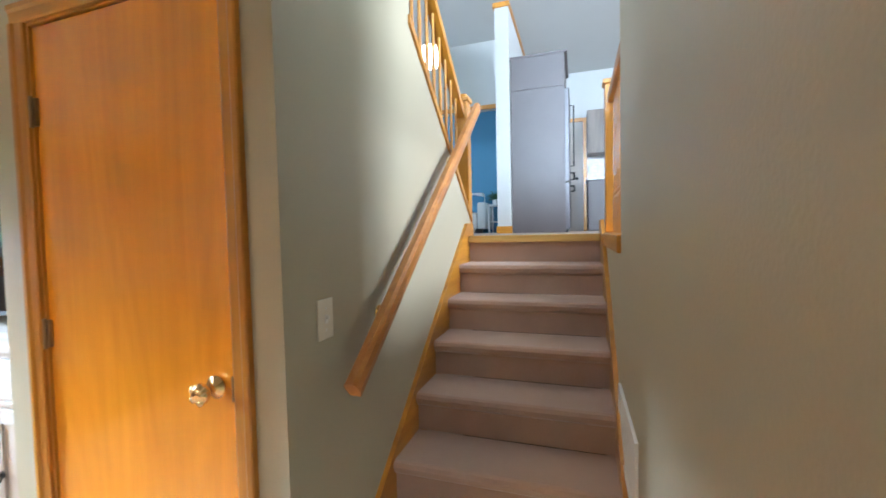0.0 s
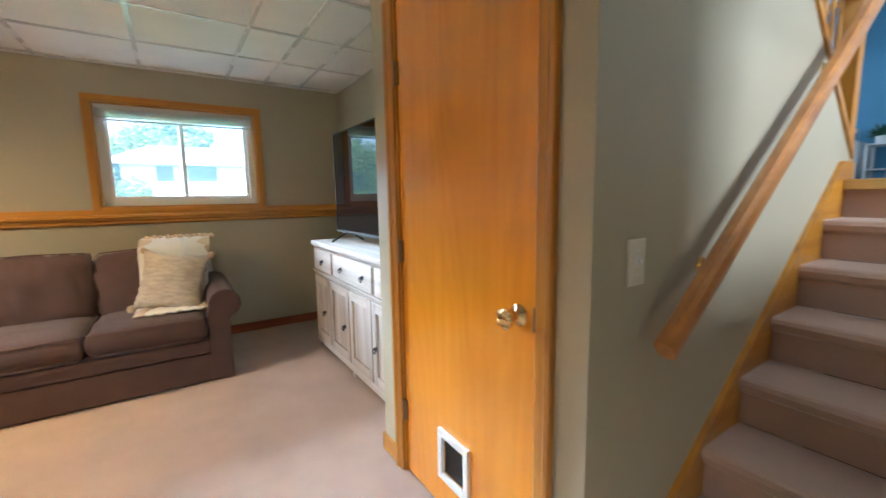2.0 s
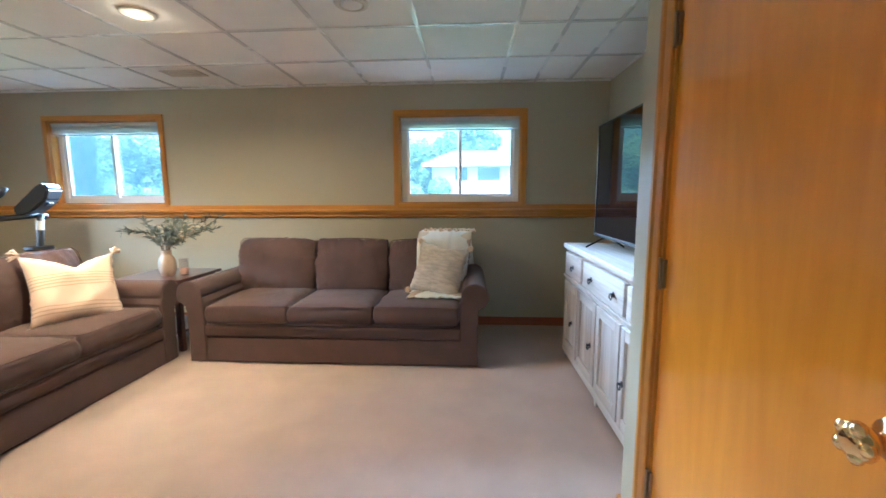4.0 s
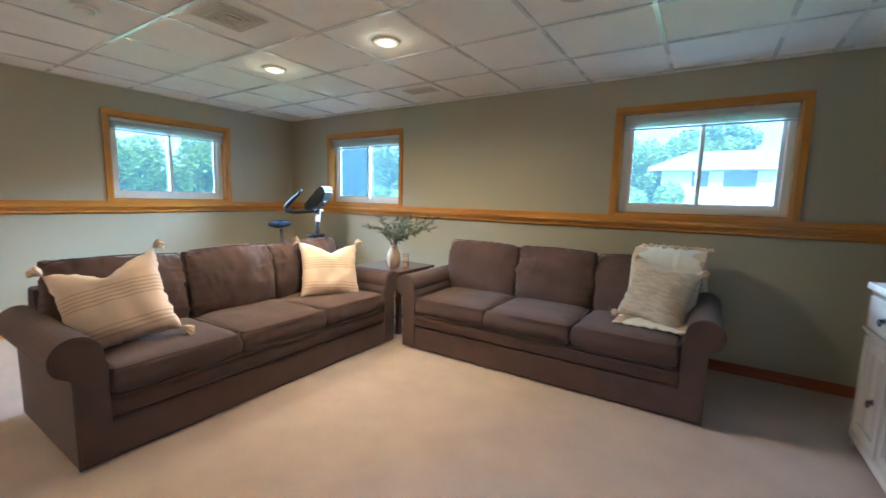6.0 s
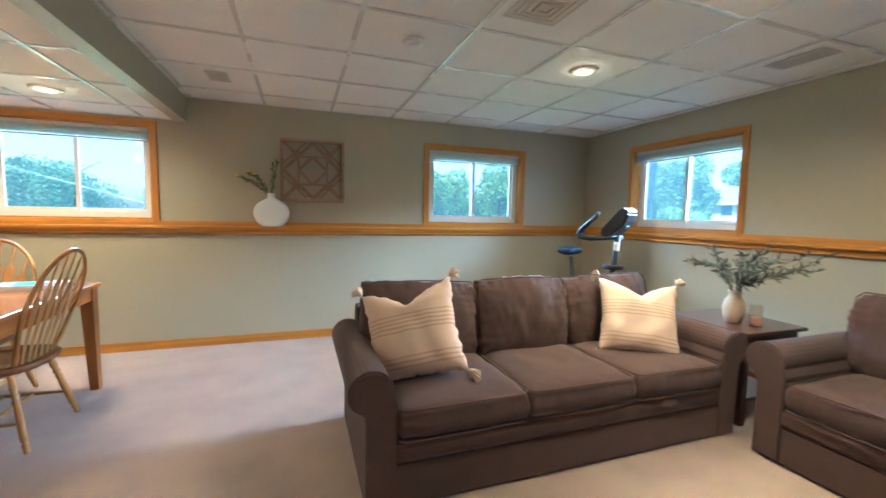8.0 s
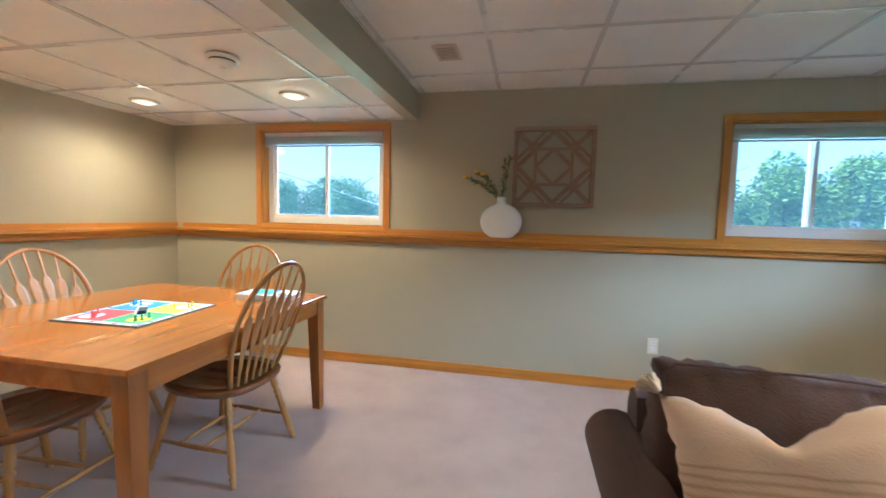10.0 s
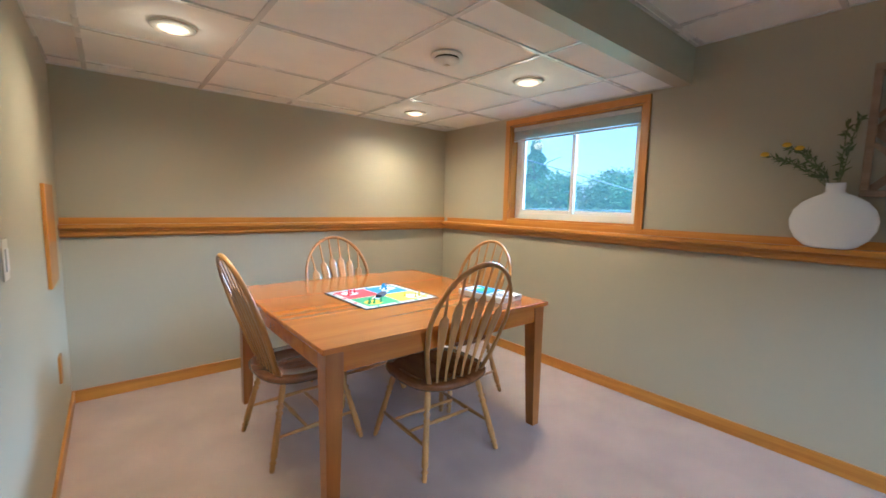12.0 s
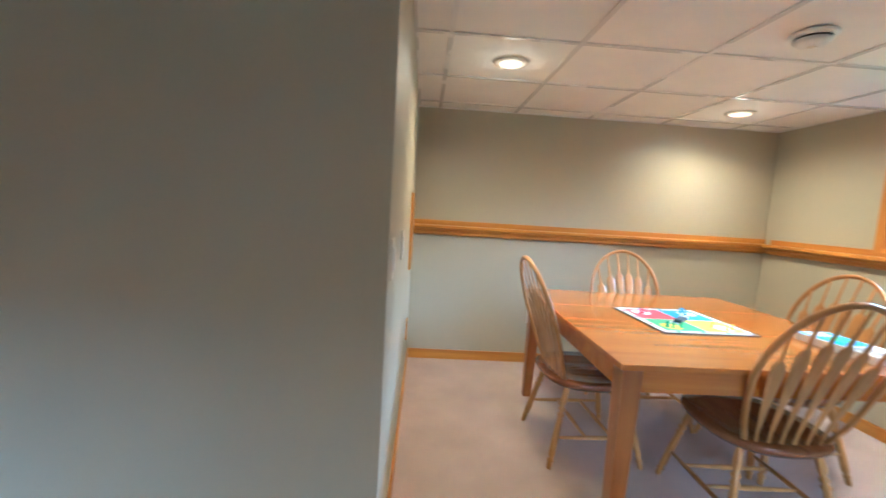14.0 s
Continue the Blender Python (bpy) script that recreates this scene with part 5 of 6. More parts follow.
def lath(p, q, w=0.034, y0=-0.010, y1=-0.002):
    p, q = Vector((p[0], 0, p[1])), Vector((q[0], 0, q[1]))
    d = (q - p).normalized()
    s = Vector((-d.z, 0, d.x)) * w / 2
    bm = bmesh.new()
    lo = [bm.verts.new(v + Vector((0, y0, 0))) for v in (p + s, q + s, q - s, p - s)]
    hi = [bm.verts.new(v + Vector((0, y1, 0))) for v in (p + s, q + s, q - s, p - s)]
    bm.faces.new(lo), bm.faces.new(hi[::-1])
    for i in range(4):
        bm.faces.new((lo[i], hi[i], hi[(i + 1) % 4], lo[(i + 1) % 4]))
    return part("lath", bm, ART_WOOD, art)


a1, a2 = 0.273, 0.13
for i, (p, q) in enumerate((((-a1, -a1), (-a2 / 2, -a2)), ((a1, -a1), (a2 / 2, -a2)), ((-a1, a1), (-a2 / 2, a2)), ((a1, a1), (a2 / 2, a2)))):
    lath(p, (q[0] * 2, q[1]), y0=-0.008 - 0.0001 * i)
star = [(0, a1), (a1, 0), (0, -a1), (-a1, 0)]
small = [(0, 0.135), (0.135, 0), (0, -0.135), (-0.135, 0)]
for i in range(4):
    lath(small[i], small[(i + 1) % 4], w=0.030, y0=-0.0285 - 0.0001 * i, y1=-0.0247)
for i in range(4):
    lath(star[i], star[(i + 1) % 4], y0=-0.017, y1=-0.0105 - 0.0002 * i)
for i, (p, q) in enumerate((((-0.135, -0.2), (-0.135, 0.2)), ((0.135, -0.2), (0.135, 0.2)), ((-0.2, 0.135), (0.2, 0.135)), ((-0.2, -0.135), (0.2, -0.135)))):
    lath(p, q, w=0.022, y0=-0.0245 - 0.0002 * i, y1=-0.0175)
for sx in (-1, 1):
    for sz in (-1, 1):
        lath((sx * a1, sz * 0.06), (sx * 0.06, sz * a1), w=0.022, y0=-0.0325 - 0.0001 * (sx + sz), y1=-0.029)
GLAZE = material("white_glaze", (0.80, 0.80, 0.80), rough=0.22, vary=0.02, bump=0.0)
fv = thing("flat_vase", pose(0.545, S_Y + 0.065, 1.138, 0, 0, 0), "flat round white vase with yellow flowers on the ledge", "vase")
bm = bmesh.new()
prof = [(0.075, 0.0), (0.10, 0.012), (0.135, 0.045), (0.157, 0.09), (0.163, 0.135), (0.150, 0.185), (0.118, 0.225), (0.075, 0.252), (0.045, 0.265), (0.036, 0.275), (0.036, 0.31), (0.038, 0.316), (0.030, 0.316), (0.028, 0.30)]
rings = []
for r, z in prof:
    fl = 0.034 / max(r, 0.034) if r > 0.04 else 0.75
    rings.append([bm.verts.new((r * math.cos(a), r * fl * math.sin(a) * (1.0 if r < 0.1 else 1.1), z)) for a in (2 * math.pi * k / 36 for k in range(36))])
for a, b in zip(rings, rings[1:]):
    for k in range(36):
        bm.faces.new((a[k], a[(k + 1) % 36], b[(k + 1) % 36], b[k]))
bm.faces.new(rings[0][::-1])
part("body", bm, GLAZE, fv, smooth=True)
GREENS = material("sprig_green", (0.09, 0.13, 0.05), rough=0.6, vary=0.35, scale=20)
YELLOW = material("yellow_petals", (0.80, 0.50, 0.02), rough=0.6, vary=0.15)
rng = random.Random(9)
for k, (ex, ez) in enumerate(((0.29, 0.47), (0.20, 0.51), (0.15, 0.49), (-0.02, 0.60), (-0.06, 0.63), (0.24, 0.45))):
    pts = [Vector((0, 0, 0.26)), Vector((ex * 0.3, 0.0, 0.36)), Vector((ex * 0.7, 0.008 * (k % 3), 0.36 + (ez - 0.36) * 0.7)), Vector((ex, 0.01 * (k % 2), ez))]
    sp = part("stem", tube(bmesh.new(), pts, [0.0022, 0.002, 0.0018, 0.001], 5), GREENS, fv)
    bm = bmesh.new()
    for i in range(30):
        t = 0.25 + 0.72 * i / 30
        seg = min(int(t * 3), 2)
        p = pts[seg].lerp(pts[seg + 1], t * 3 - seg)
        d = (pts[seg + 1] - pts[seg]).normalized() + Vector((rng.gauss(0, 0.8), rng.gauss(0, 0.4), rng.gauss(0, 0.8)))
        leaf(bm, p, d, rng.uniform(0.026, 0.044), 0.013, rng)
    part("leaves", bm, GREENS, sp, kind="stuff")
    if k < 3:
        part("flower", lathe(bmesh.new(), [(0.004, -0.008), (0.018, -0.003), (0.020, 0.006), (0.012, 0.014), (0.004, 0.016)], 10), YELLOW, sp, "small yellow flower head", smooth=True, at=pose(pts[3].x, pts[3].y + 0.004, pts[3].z))


# ---- console and television ----
WASH = wood("whitewashed_wood", (0.30, 0.235, 0.19), (0.60, 0.55, 0.50), "z", rough=0.65, coat=0.0)
WASH_X = wood("whitewashed_wood_rail", (0.34, 0.27, 0.21), (0.64, 0.59, 0.54), "x", rough=0.6, coat=0.0)
IRON = material("dark_iron", (0.05, 0.05, 0.055), rough=0.4, metal=0.8, vary=0.2)
cs = thing("console_cabinet", pose(-2.38, 2.235, 0), "whitewashed wooden console cabinet with iron ring pulls", "cabinet")
CW = 1.62
part("top", Box(-0.02, CW + 0.005, -0.02, 0.49, 0.862, 0.898, bevel=0.006), WASH_X, cs)
part("side", box(Box(0, 0.03, 0.0, 0.47, 0.05, 0.861, bevel=0.003), CW - 0.03, CW, 0.0, 0.47, 0.05, 0.861, bevel=0.003), WASH, cs)
part("back", Box(0.03, CW - 0.03, 0.46, 0.47, 0.05, 0.861), WASH, cs)
part("drawer_rail", Box(0.0, CW, -0.003, 0.03, 0.845, 0.8615), WASH_X, cs)
part("waist_moulding", box(Box(-0.012, CW + 0.004, -0.018, 0.03, 0.645, 0.662, bevel=0.004), -0.005, CW, -0.008, 0.03, 0.630, 0.6445, bevel=0.003), WASH_X, cs)
part("plinth", Box(-0.005, CW, -0.010, 0.03, 0.05, 0.105, bevel=0.004), WASH_X, cs)
part("body_panel", Box(0.03, CW - 0.03, 0.012, 0.45, 0.06, 0.85), WASH, cs)
for sx in (0.03, 0.8, CW - 0.04):
    for sy in (0.02, 0.42):
        part("foot", Box(sx - 0.02, sx + 0.02, sy - 0.02, sy + 0.02, 0, 0.0495, bevel=0.004), WASH, cs)


def ring_pull(parent, x, z):
    r = part("pull", tube(bmesh.new(), [(x, -0.022, z), (x, -0.0185, z)], 0.016, 12), IRON, parent, "dark iron ring pull")
    part("ring", tube(bmesh.new(), [(x + 0.017 * math.sin(a), -0.034, z - 0.010 - 0.017 * math.cos(a)) for a in (radians(20 * k) for k in range(19))], 0.0035, 6), IRON, r)
    part("stud", tube(bmesh.new(), [(x, -0.0215, z), (x, -0.038, z + 0.002)], [0.007, 0.006], 8), IRON, r)


for x0, x1, pulls in ((0.04, 0.46, (0.27,)), (0.50, 1.20, (0.69, 1.07)), (1.24, CW - 0.02, (1.40,))):
    dr = part("drawer", Box(x0, x1, -0.018, 0.010, 0.672, 0.838, bevel=0.005), WASH_X, cs)
    for px in pulls:
        ring_pull(dr, px, 0.752)
for x0, x1, px in ((0.04, 0.39, 0.28), (0.41, 0.79, 0.72), (0.81, 1.17, 0.0), (1.19, CW - 0.02, 1.24)):
    dd = part("cupboard_door", Box(x0 + 0.05, x1 - 0.05, -0.006, 0.010, 0.17, 0.56), WASH, cs)
    for d, mt in (((x0, x0 + 0.052, 0.112, 0.625), WASH), ((x1 - 0.052, x1, 0.112, 0.625), WASH), ((x0 + 0.052, x1 - 0.052, 0.565, 0.625), WASH_X), ((x0 + 0.052, x1 - 0.052, 0.112, 0.172), WASH_X)):
        part("frame_rail", Box(d[0], d[1], -0.018, 0.010, d[2], d[3], bevel=0.004), mt, dd)
    if px:
        ring_pull(dd, px, 0.35)

TV_GLASS = material("television_glass", (0.006, 0.006, 0.008), rough=0.03, vary=0.05, bump=0.0, spec=1.0)
tv = thing("television", pose(-1.60, 2.42, 0.898), "large flat black television on the whitewashed console", "television")
part("back_shell", Box(-0.66, 0.66, 0.004, 0.05, 0.085, 0.84, bevel=0.006), BLACK, tv)
part("bezel", box(box(box(Box(-0.675, 0.675, -0.018, 0.003, 0.07, 0.088), -0.675, 0.675, -0.018, 0.003, 0.842, 0.85), -0.675, -0.667, -0.018, 0.003, 0.088, 0.842), 0.667, 0.675, -0.018, 0.003, 0.088, 0.842), BLACK, tv)
part("screen", Box(-0.667, 0.667, -0.014, 0.0025, 0.088, 0.842), TV_GLASS, tv, "glossy dark screen")
for sx in (-0.48, 0.48):
    bm = bmesh.new()
    tube(bm, [(sx, -0.13, 0.006), (sx, -0.01, 0.07), (sx, 0.03, 0.07), (sx, 0.13, 0.006)], 0.006, 8)
    part("foot", bm, BLACK, tv)


# ---- dining table and chairs ----
CHERRY = wood("table_oak", (0.35, 0.10, 0.006), (0.53, 0.185, 0.013), "y", rough=0.22, coat=0.6)
CHERRY_Z = wood("table_leg_wood", (0.23, 0.068, 0.007), (0.37, 0.13, 0.015), "z", rough=0.3, coat=0.4)
table = thing("dining_table", pose(2.31, -1.979, 0), "glossy orange-brown square wooden dining table with leaves", "dining table")
ht = 0.69
for i, (x0, x1) in enumerate(((-ht, -0.24), (-0.2385, 0.2385), (0.24, ht))):
    part("tabletop_leaf", Box(x0, x1, -ht, ht, 0.733, 0.757, bevel=0.004), CHERRY, table)
for nm, d, mt in (("apron", (-ht + 0.08, ht - 0.08, -ht + 0.025, -ht + 0.045), CHERRY), ("apron", (-ht + 0.08, ht - 0.08, ht - 0.045, ht - 0.025), CHERRY), ("apron", (-ht + 0.025, -ht + 0.045, -ht + 0.08, ht - 0.08), CHERRY), ("apron", (ht - 0.045, ht - 0.025, -ht + 0.08, ht - 0.08), CHERRY)):
    part(nm, Box(*d, 0.642, 0.7325, bevel=0.002), mt, table)
for sx in (-1, 1):
    for sy in (-1, 1):
        bm = bmesh.new()
        o = ht - 0.018
        lo = [(o, o), (o - 0.052, o), (o - 0.052, o - 0.052), (o, o - 0.052)]
        hi = [(o, o), (o - 0.075, o), (o - 0.075, o - 0.075), (o, o - 0.075)]
        rings = [[bm.verts.new((sx * x, sy * y, z)) for x, y in ring] for ring, z in ((lo, 0.0), (hi, 0.62), (hi, 0.7325))]
        for a, b in zip(rings, rings[1:]):
            for k in range(4):
                bm.faces.new((a[k], a[(k + 1) % 4], b[(k + 1) % 4], b[k]))
        bm.faces.new(rings[0]), bm.faces.new(rings[-1])
        part("leg", bm, CHERRY_Z, table)

CHAIR_OAK = wood("chair_oak", (0.32, 0.145, 0.030), (0.52, 0.27, 0.070), "z", rough=0.35, coat=0.35)
SEAT_WOOD = wood("chair_seat_wood", (0.13, 0.045, 0.015), (0.25, 0.10, 0.032), "y", rough=0.25, coat=0.5)


def make_chair(label):
    c = thing("dining_chair", pose(0, 0, 0), label, "dining chair", "chairs round the dining table")
    bm = bmesh.new()
    n = 28
    rings = []
    for z, k in ((0.402, 0.90), (0.425, 0.99), (0.440, 1.0), (0.447, 0.97)):
        ring = []
        for i in range(n):
            a = 2 * math.pi * i / n
            cx, cy = math.cos(a), math.sin(a)
            x = 0.25 * math.copysign(abs(cx) ** 0.75, cx) * (1.0 + 0.04 * cy)
            y = 0.25 * math.copysign(abs(cy) ** 0.75, cy) - 0.005
            ring.append(bm.verts.new((x * k, y * k, z)))
        rings.append(ring)
    for k, z in ((0.75, 0.438), (0.4, 0.432), (0.1, 0.434)):
        rings.append([bm.verts.new((v.co.x * k / 0.97, v.co.y * k / 0.97, z)) for i, v in enumerate(rings[3])])
    for a, b in zip(rings, rings[1:]):
        for i in range(n):
            bm.faces.new((a[i], a[(i + 1) % n], b[(i + 1) % n], b[i]))
    bm.faces.new(rings[0][::-1])
    bm.faces.new(rings[-1])
    part("seat", bm, SEAT_WOOD, c, "dark brown saddle seat", smooth=True)

    def lean(z):
        return -0.185 - 0.19 * max(0, (z - 0.44) / 0.59) ** 1.1

    hoop = []
    for k in range(25):
        a = math.pi * k / 24
        x = -0.248 * math.cos(a)
        z = 0.74 + 0.302 * math.sin(a)
        hoop.append(Vector((x, lean(z), z)))
    left = [Vector((-0.165, lean(0.44) + 0.01, 0.44)), Vector((-0.200, lean(0.52), 0.52)), Vector((-0.230, lean(0.63), 0.63))]
    right = [Vector((-p.x, p.y, p.z)) for p in left[::-1]]
    hoop[0], hoop[-1] = Vector((-0.247, lean(0.74), 0.74)), Vector((0.247, lean(0.74), 0.74))
    part("hoop", tube(bmesh.new(), left + hoop + right, 0.0125, 10, flat=0.8), CHAIR_OAK, c, smooth=True)
    for k in range(6):
        u = (k - 2.5) / 2.5
        xb, xt = u * 0.128, u * 0.19
        zt = 0.74 + 0.302 * math.sqrt(max(0.0, 1 - (xt / 0.248) ** 2)) - 0.006
        zb = 0.436
        bm = bmesh.new()
        prof = [(0.0, 0.006), (0.10, 0.007), (0.30, 0.015), (0.50, 0.024), (0.66, 0.030), (0.72, 0.026), (0.76, 0.0095), (0.85, 0.007), (1.0, 0.006)]
        rows = []
        for t, w in prof:
            z = zb + (zt - zb) * t
            x = xb + (xt - xb) * t
            y = lean(z) if z > 0.45 else lean(0.45)
            th = 0.0045
            rows.append([bm.verts.new((x + dx * w, y + dy * th, z)) for dx, dy in ((-1, 0), (-0.6, -1), (0.6, -1), (1, 0), (0.6, 1), (-0.6, 1))])
        for a, b in zip(rows, rows[1:]):
            for i in range(6):
                bm.faces.new((a[i], a[(i + 1) % 6], b[(i + 1) % 6], b[i]))
        bm.faces.new(rows[0]), bm.faces.new(rows[-1])
        part("spindle", bm, CHAIR_OAK, c)
    legp = [(0, 0.011), (0.04, 0.014), (0.08, 0.012), (0.10, 0.019), (0.13, 0.010), (0.16, 0.017), (0.22, 0.0175), (0.48, 0.0165), (0.60, 0.014), (0.63, 0.020), (0.66, 0.011), (0.70, 0.020), (0.73, 0.011), (0.78, 0.018), (0.90, 0.015), (1, 0.012)]
    mids = {}
    for sx in (-1, 1):
        for sy in (-1, 1):
            foot, head = Vector((sx * 0.235, sy * 0.245, 0)), Vector((sx * 0.155, sy * 0.150, 0.418))
            part("leg", turned(bmesh.new(), foot, head, legp, 10), CHAIR_OAK, c, smooth=True)
            mids[sx, sy] = foot.lerp(head, 0.36)
    sp = [(0, 0.007), (0.15, 0.009), (0.4, 0.010), (0.44, 0.014), (0.47, 0.010), (0.5, 0.014), (0.53, 0.010), (0.56, 0.014), (0.6, 0.010), (0.85, 0.009), (1, 0.007)]
    plain = [(0, 0.007), (0.5, 0.012), (1, 0.007)]
    for sx in (-1, 1):
        part("stretcher", turned(bmesh.new(), mids[sx, -1], mids[sx, 1], plain, 8), CHAIR_OAK, c, smooth=True)
    for t in (0.38, 0.72):
        part("stretcher", turned(bmesh.new(), mids[-1, -1].lerp(mids[-1, 1], t), mids[1, -1].lerp(mids[1, 1], t), sp, 8), CHAIR_OAK, c, smooth=True)
    return c


chair = make_chair("light oak arrow-back dining chair with a dark seat")
for x, y, rz in ((2.38, -1.48, 182), (2.30, -2.53, 2), (2.76, -2.02, 91)):
    copy_thing(chair, pose(x, y, 0, 0, 0, rz))
chair.matrix_basis = pose(1.87, -2.03, 0, 0, 0, -92)

# ---- the board game ----
def flat_color(name, c):
    return material(name, c, rough=0.5, vary=0.04, bump=0.0)


RED, BLU, YEL, GRN, INK, PAPER = (flat_color(n, c) for n, c in (("game_red", (0.70, 0.05, 0.07)), ("game_blue", (0.04, 0.30, 0.72)), ("game_yellow", (0.78, 0.62, 0.03)), ("game_green", (0.08, 0.42, 0.16)), ("game_ink", (0.02, 0.04, 0.07)), ("game_paper", (0.74, 0.76, 0.76))))
gm = thing("board_game", pose(2.292, -1.936, 0.7575, 0, 0, 2), "square four-coloured board game laid out on the table", "board game")
part("board", Box(-0.245, 0.245, -0.245, 0.245, 0, 0.004), INK, gm)
part("border", Box(-0.237, 0.237, -0.237, 0.237, 0.004, 0.0046), PAPER, gm)
rng = random.Random(3)
for mt, sx, sy in ((RED, 1, 1), (BLU, 1, -1), (GRN, -1, 1), (YEL, -1, -1)):
    q = part("quarter", Box(*sorted((sx * 0.004, sx * 0.205)), *sorted((sy * 0.004, sy * 0.205)), 0.0046, 0.0052), mt, gm)
    part("spot", lathe(bmesh.new(), [(0.052, 0.0052), (0.052, 0.0056), (0.02, 0.0056)], 18, center=(sx * 0.135, sy * 0.135)), PAPER if mt is not GRN else YEL, q)
    for k in range(4):
        x, y = sx * (0.135 + rng.uniform(-0.045, 0.045)), sy * (0.135 + rng.uniform(-0.045, 0.045))
        pw = part("pawn", lathe(bmesh.new(), [(0.009, 0.0058), (0.009, 0.008), (0.0045, 0.012), (0.0035, 0.022), (0.0055, 0.026), (0.005, 0.031), (0.001, 0.033)], 10, center=(x, y)), mt, gm, "small plastic game pawn", smooth=True)
for k in range(15):
    for a in range(4):
        u = -0.222 + k * 0.0317
        v = 0.222
        x, y = ((u, v), (v, -u), (-u, -v), (-v, u))[a]
        part("square", Box(x - 0.012, x + 0.012, y - 0.010, y + 0.010, 0.0046, 0.0052), (RED, BLU, YEL, GRN)[(k + a) % 4] if k % 4 == 0 else PAPER, gm)
part("title_band", Box(-0.12, 0.12, -0.022, 0.022, 0.0056, 0.0064), PAPER, gm, at=pose(0, 0, 0, 0, 0, -48))
for k in range(7):
    part("bar", Box(-0.10 + k * 0.029, -0.08 + k * 0.029, -0.013, 0.013, 0.0064, 0.0068), (BLU, INK)[k % 2], gm, at=pose(0, 0, 0, 0, 0, -48))
part("card_holder", Box(-0.05, 0.05, -0.018, 0.018, 0.007, 0.024, bevel=0.003), INK, gm, "dark plastic card holder", at=pose(-0.035, 0.02, 0, 0, 0, -50))
bx = thing("game_box", pose(1.90, -2.46, 0.7575, 0, 0, 4), "flat pale game box with blue and green lid on the table", "game box")
part("tray", Box(-0.235, 0.235, -0.125, 0.125, 0, 0.034, bevel=0.002), PAPER, bx)
bx.scale = (0.72, 0.72, 0.85)
lid = part("lid", Box(-0.24, 0.24, -0.13, 0.13, 0.014, 0.040, bevel=0.002), PAPER, bx)
part("picture_panel", Box(-0.05, 0.225, -0.115, 0.115, 0.0402, 0.0408), BLU, lid)
part("picture_panel", Box(0.02, 0.12, -0.08, 0.06, 0.0409, 0.0413), GRN, lid)
part("picture_panel", Box(0.13, 0.21, -0.06, 0.09, 0.0409, 0.0413), PAPER, lid)
for k in range(9):
    part("bar", Box(-0.2405, -0.2401, -0.10 + k * 0.008, -0.096 + k * 0.008, 0.02, 0.036), INK, lid)
    part("bar", Box(-0.22, -0.08, 0.10 - k * 0.013, 0.104 - k * 0.013, 0.0402, 0.0406), INK, lid)

# ---- outdoors ----
GRASS = material("lawn", (0.13, 0.22, 0.08), rough=0.95, vary=0.3, scale=0.5, fine=30, bump=0.5)
G = 0.95
bm = bmesh.new()
for d in ((-400, -3.37, -400, 400), (-3.37, 3.81, -400, -3.71), (3.81, 400, -400, 400), (-3.37, 3.81, 10.5, 400)):
    box(bm, *d, G - 0.1, G)
part("ground", bm, GRASS, kind="structure")
LEAVES = [material("tree_leaves_" + n, c, rough=0.6, vary=0.35, scale=1.5, fine=12, bump=0.0, tint=t) for n, c, t in (("green", (0.15, 0.24, 0.045), (0.25, 0.38, 0.08)), ("blue_green", (0.11, 0.20, 0.07), (0.18, 0.30, 0.11)))]
BARK = material("bark", (0.10, 0.07, 0.05), rough=0.9, vary=0.3, bump=0.6)


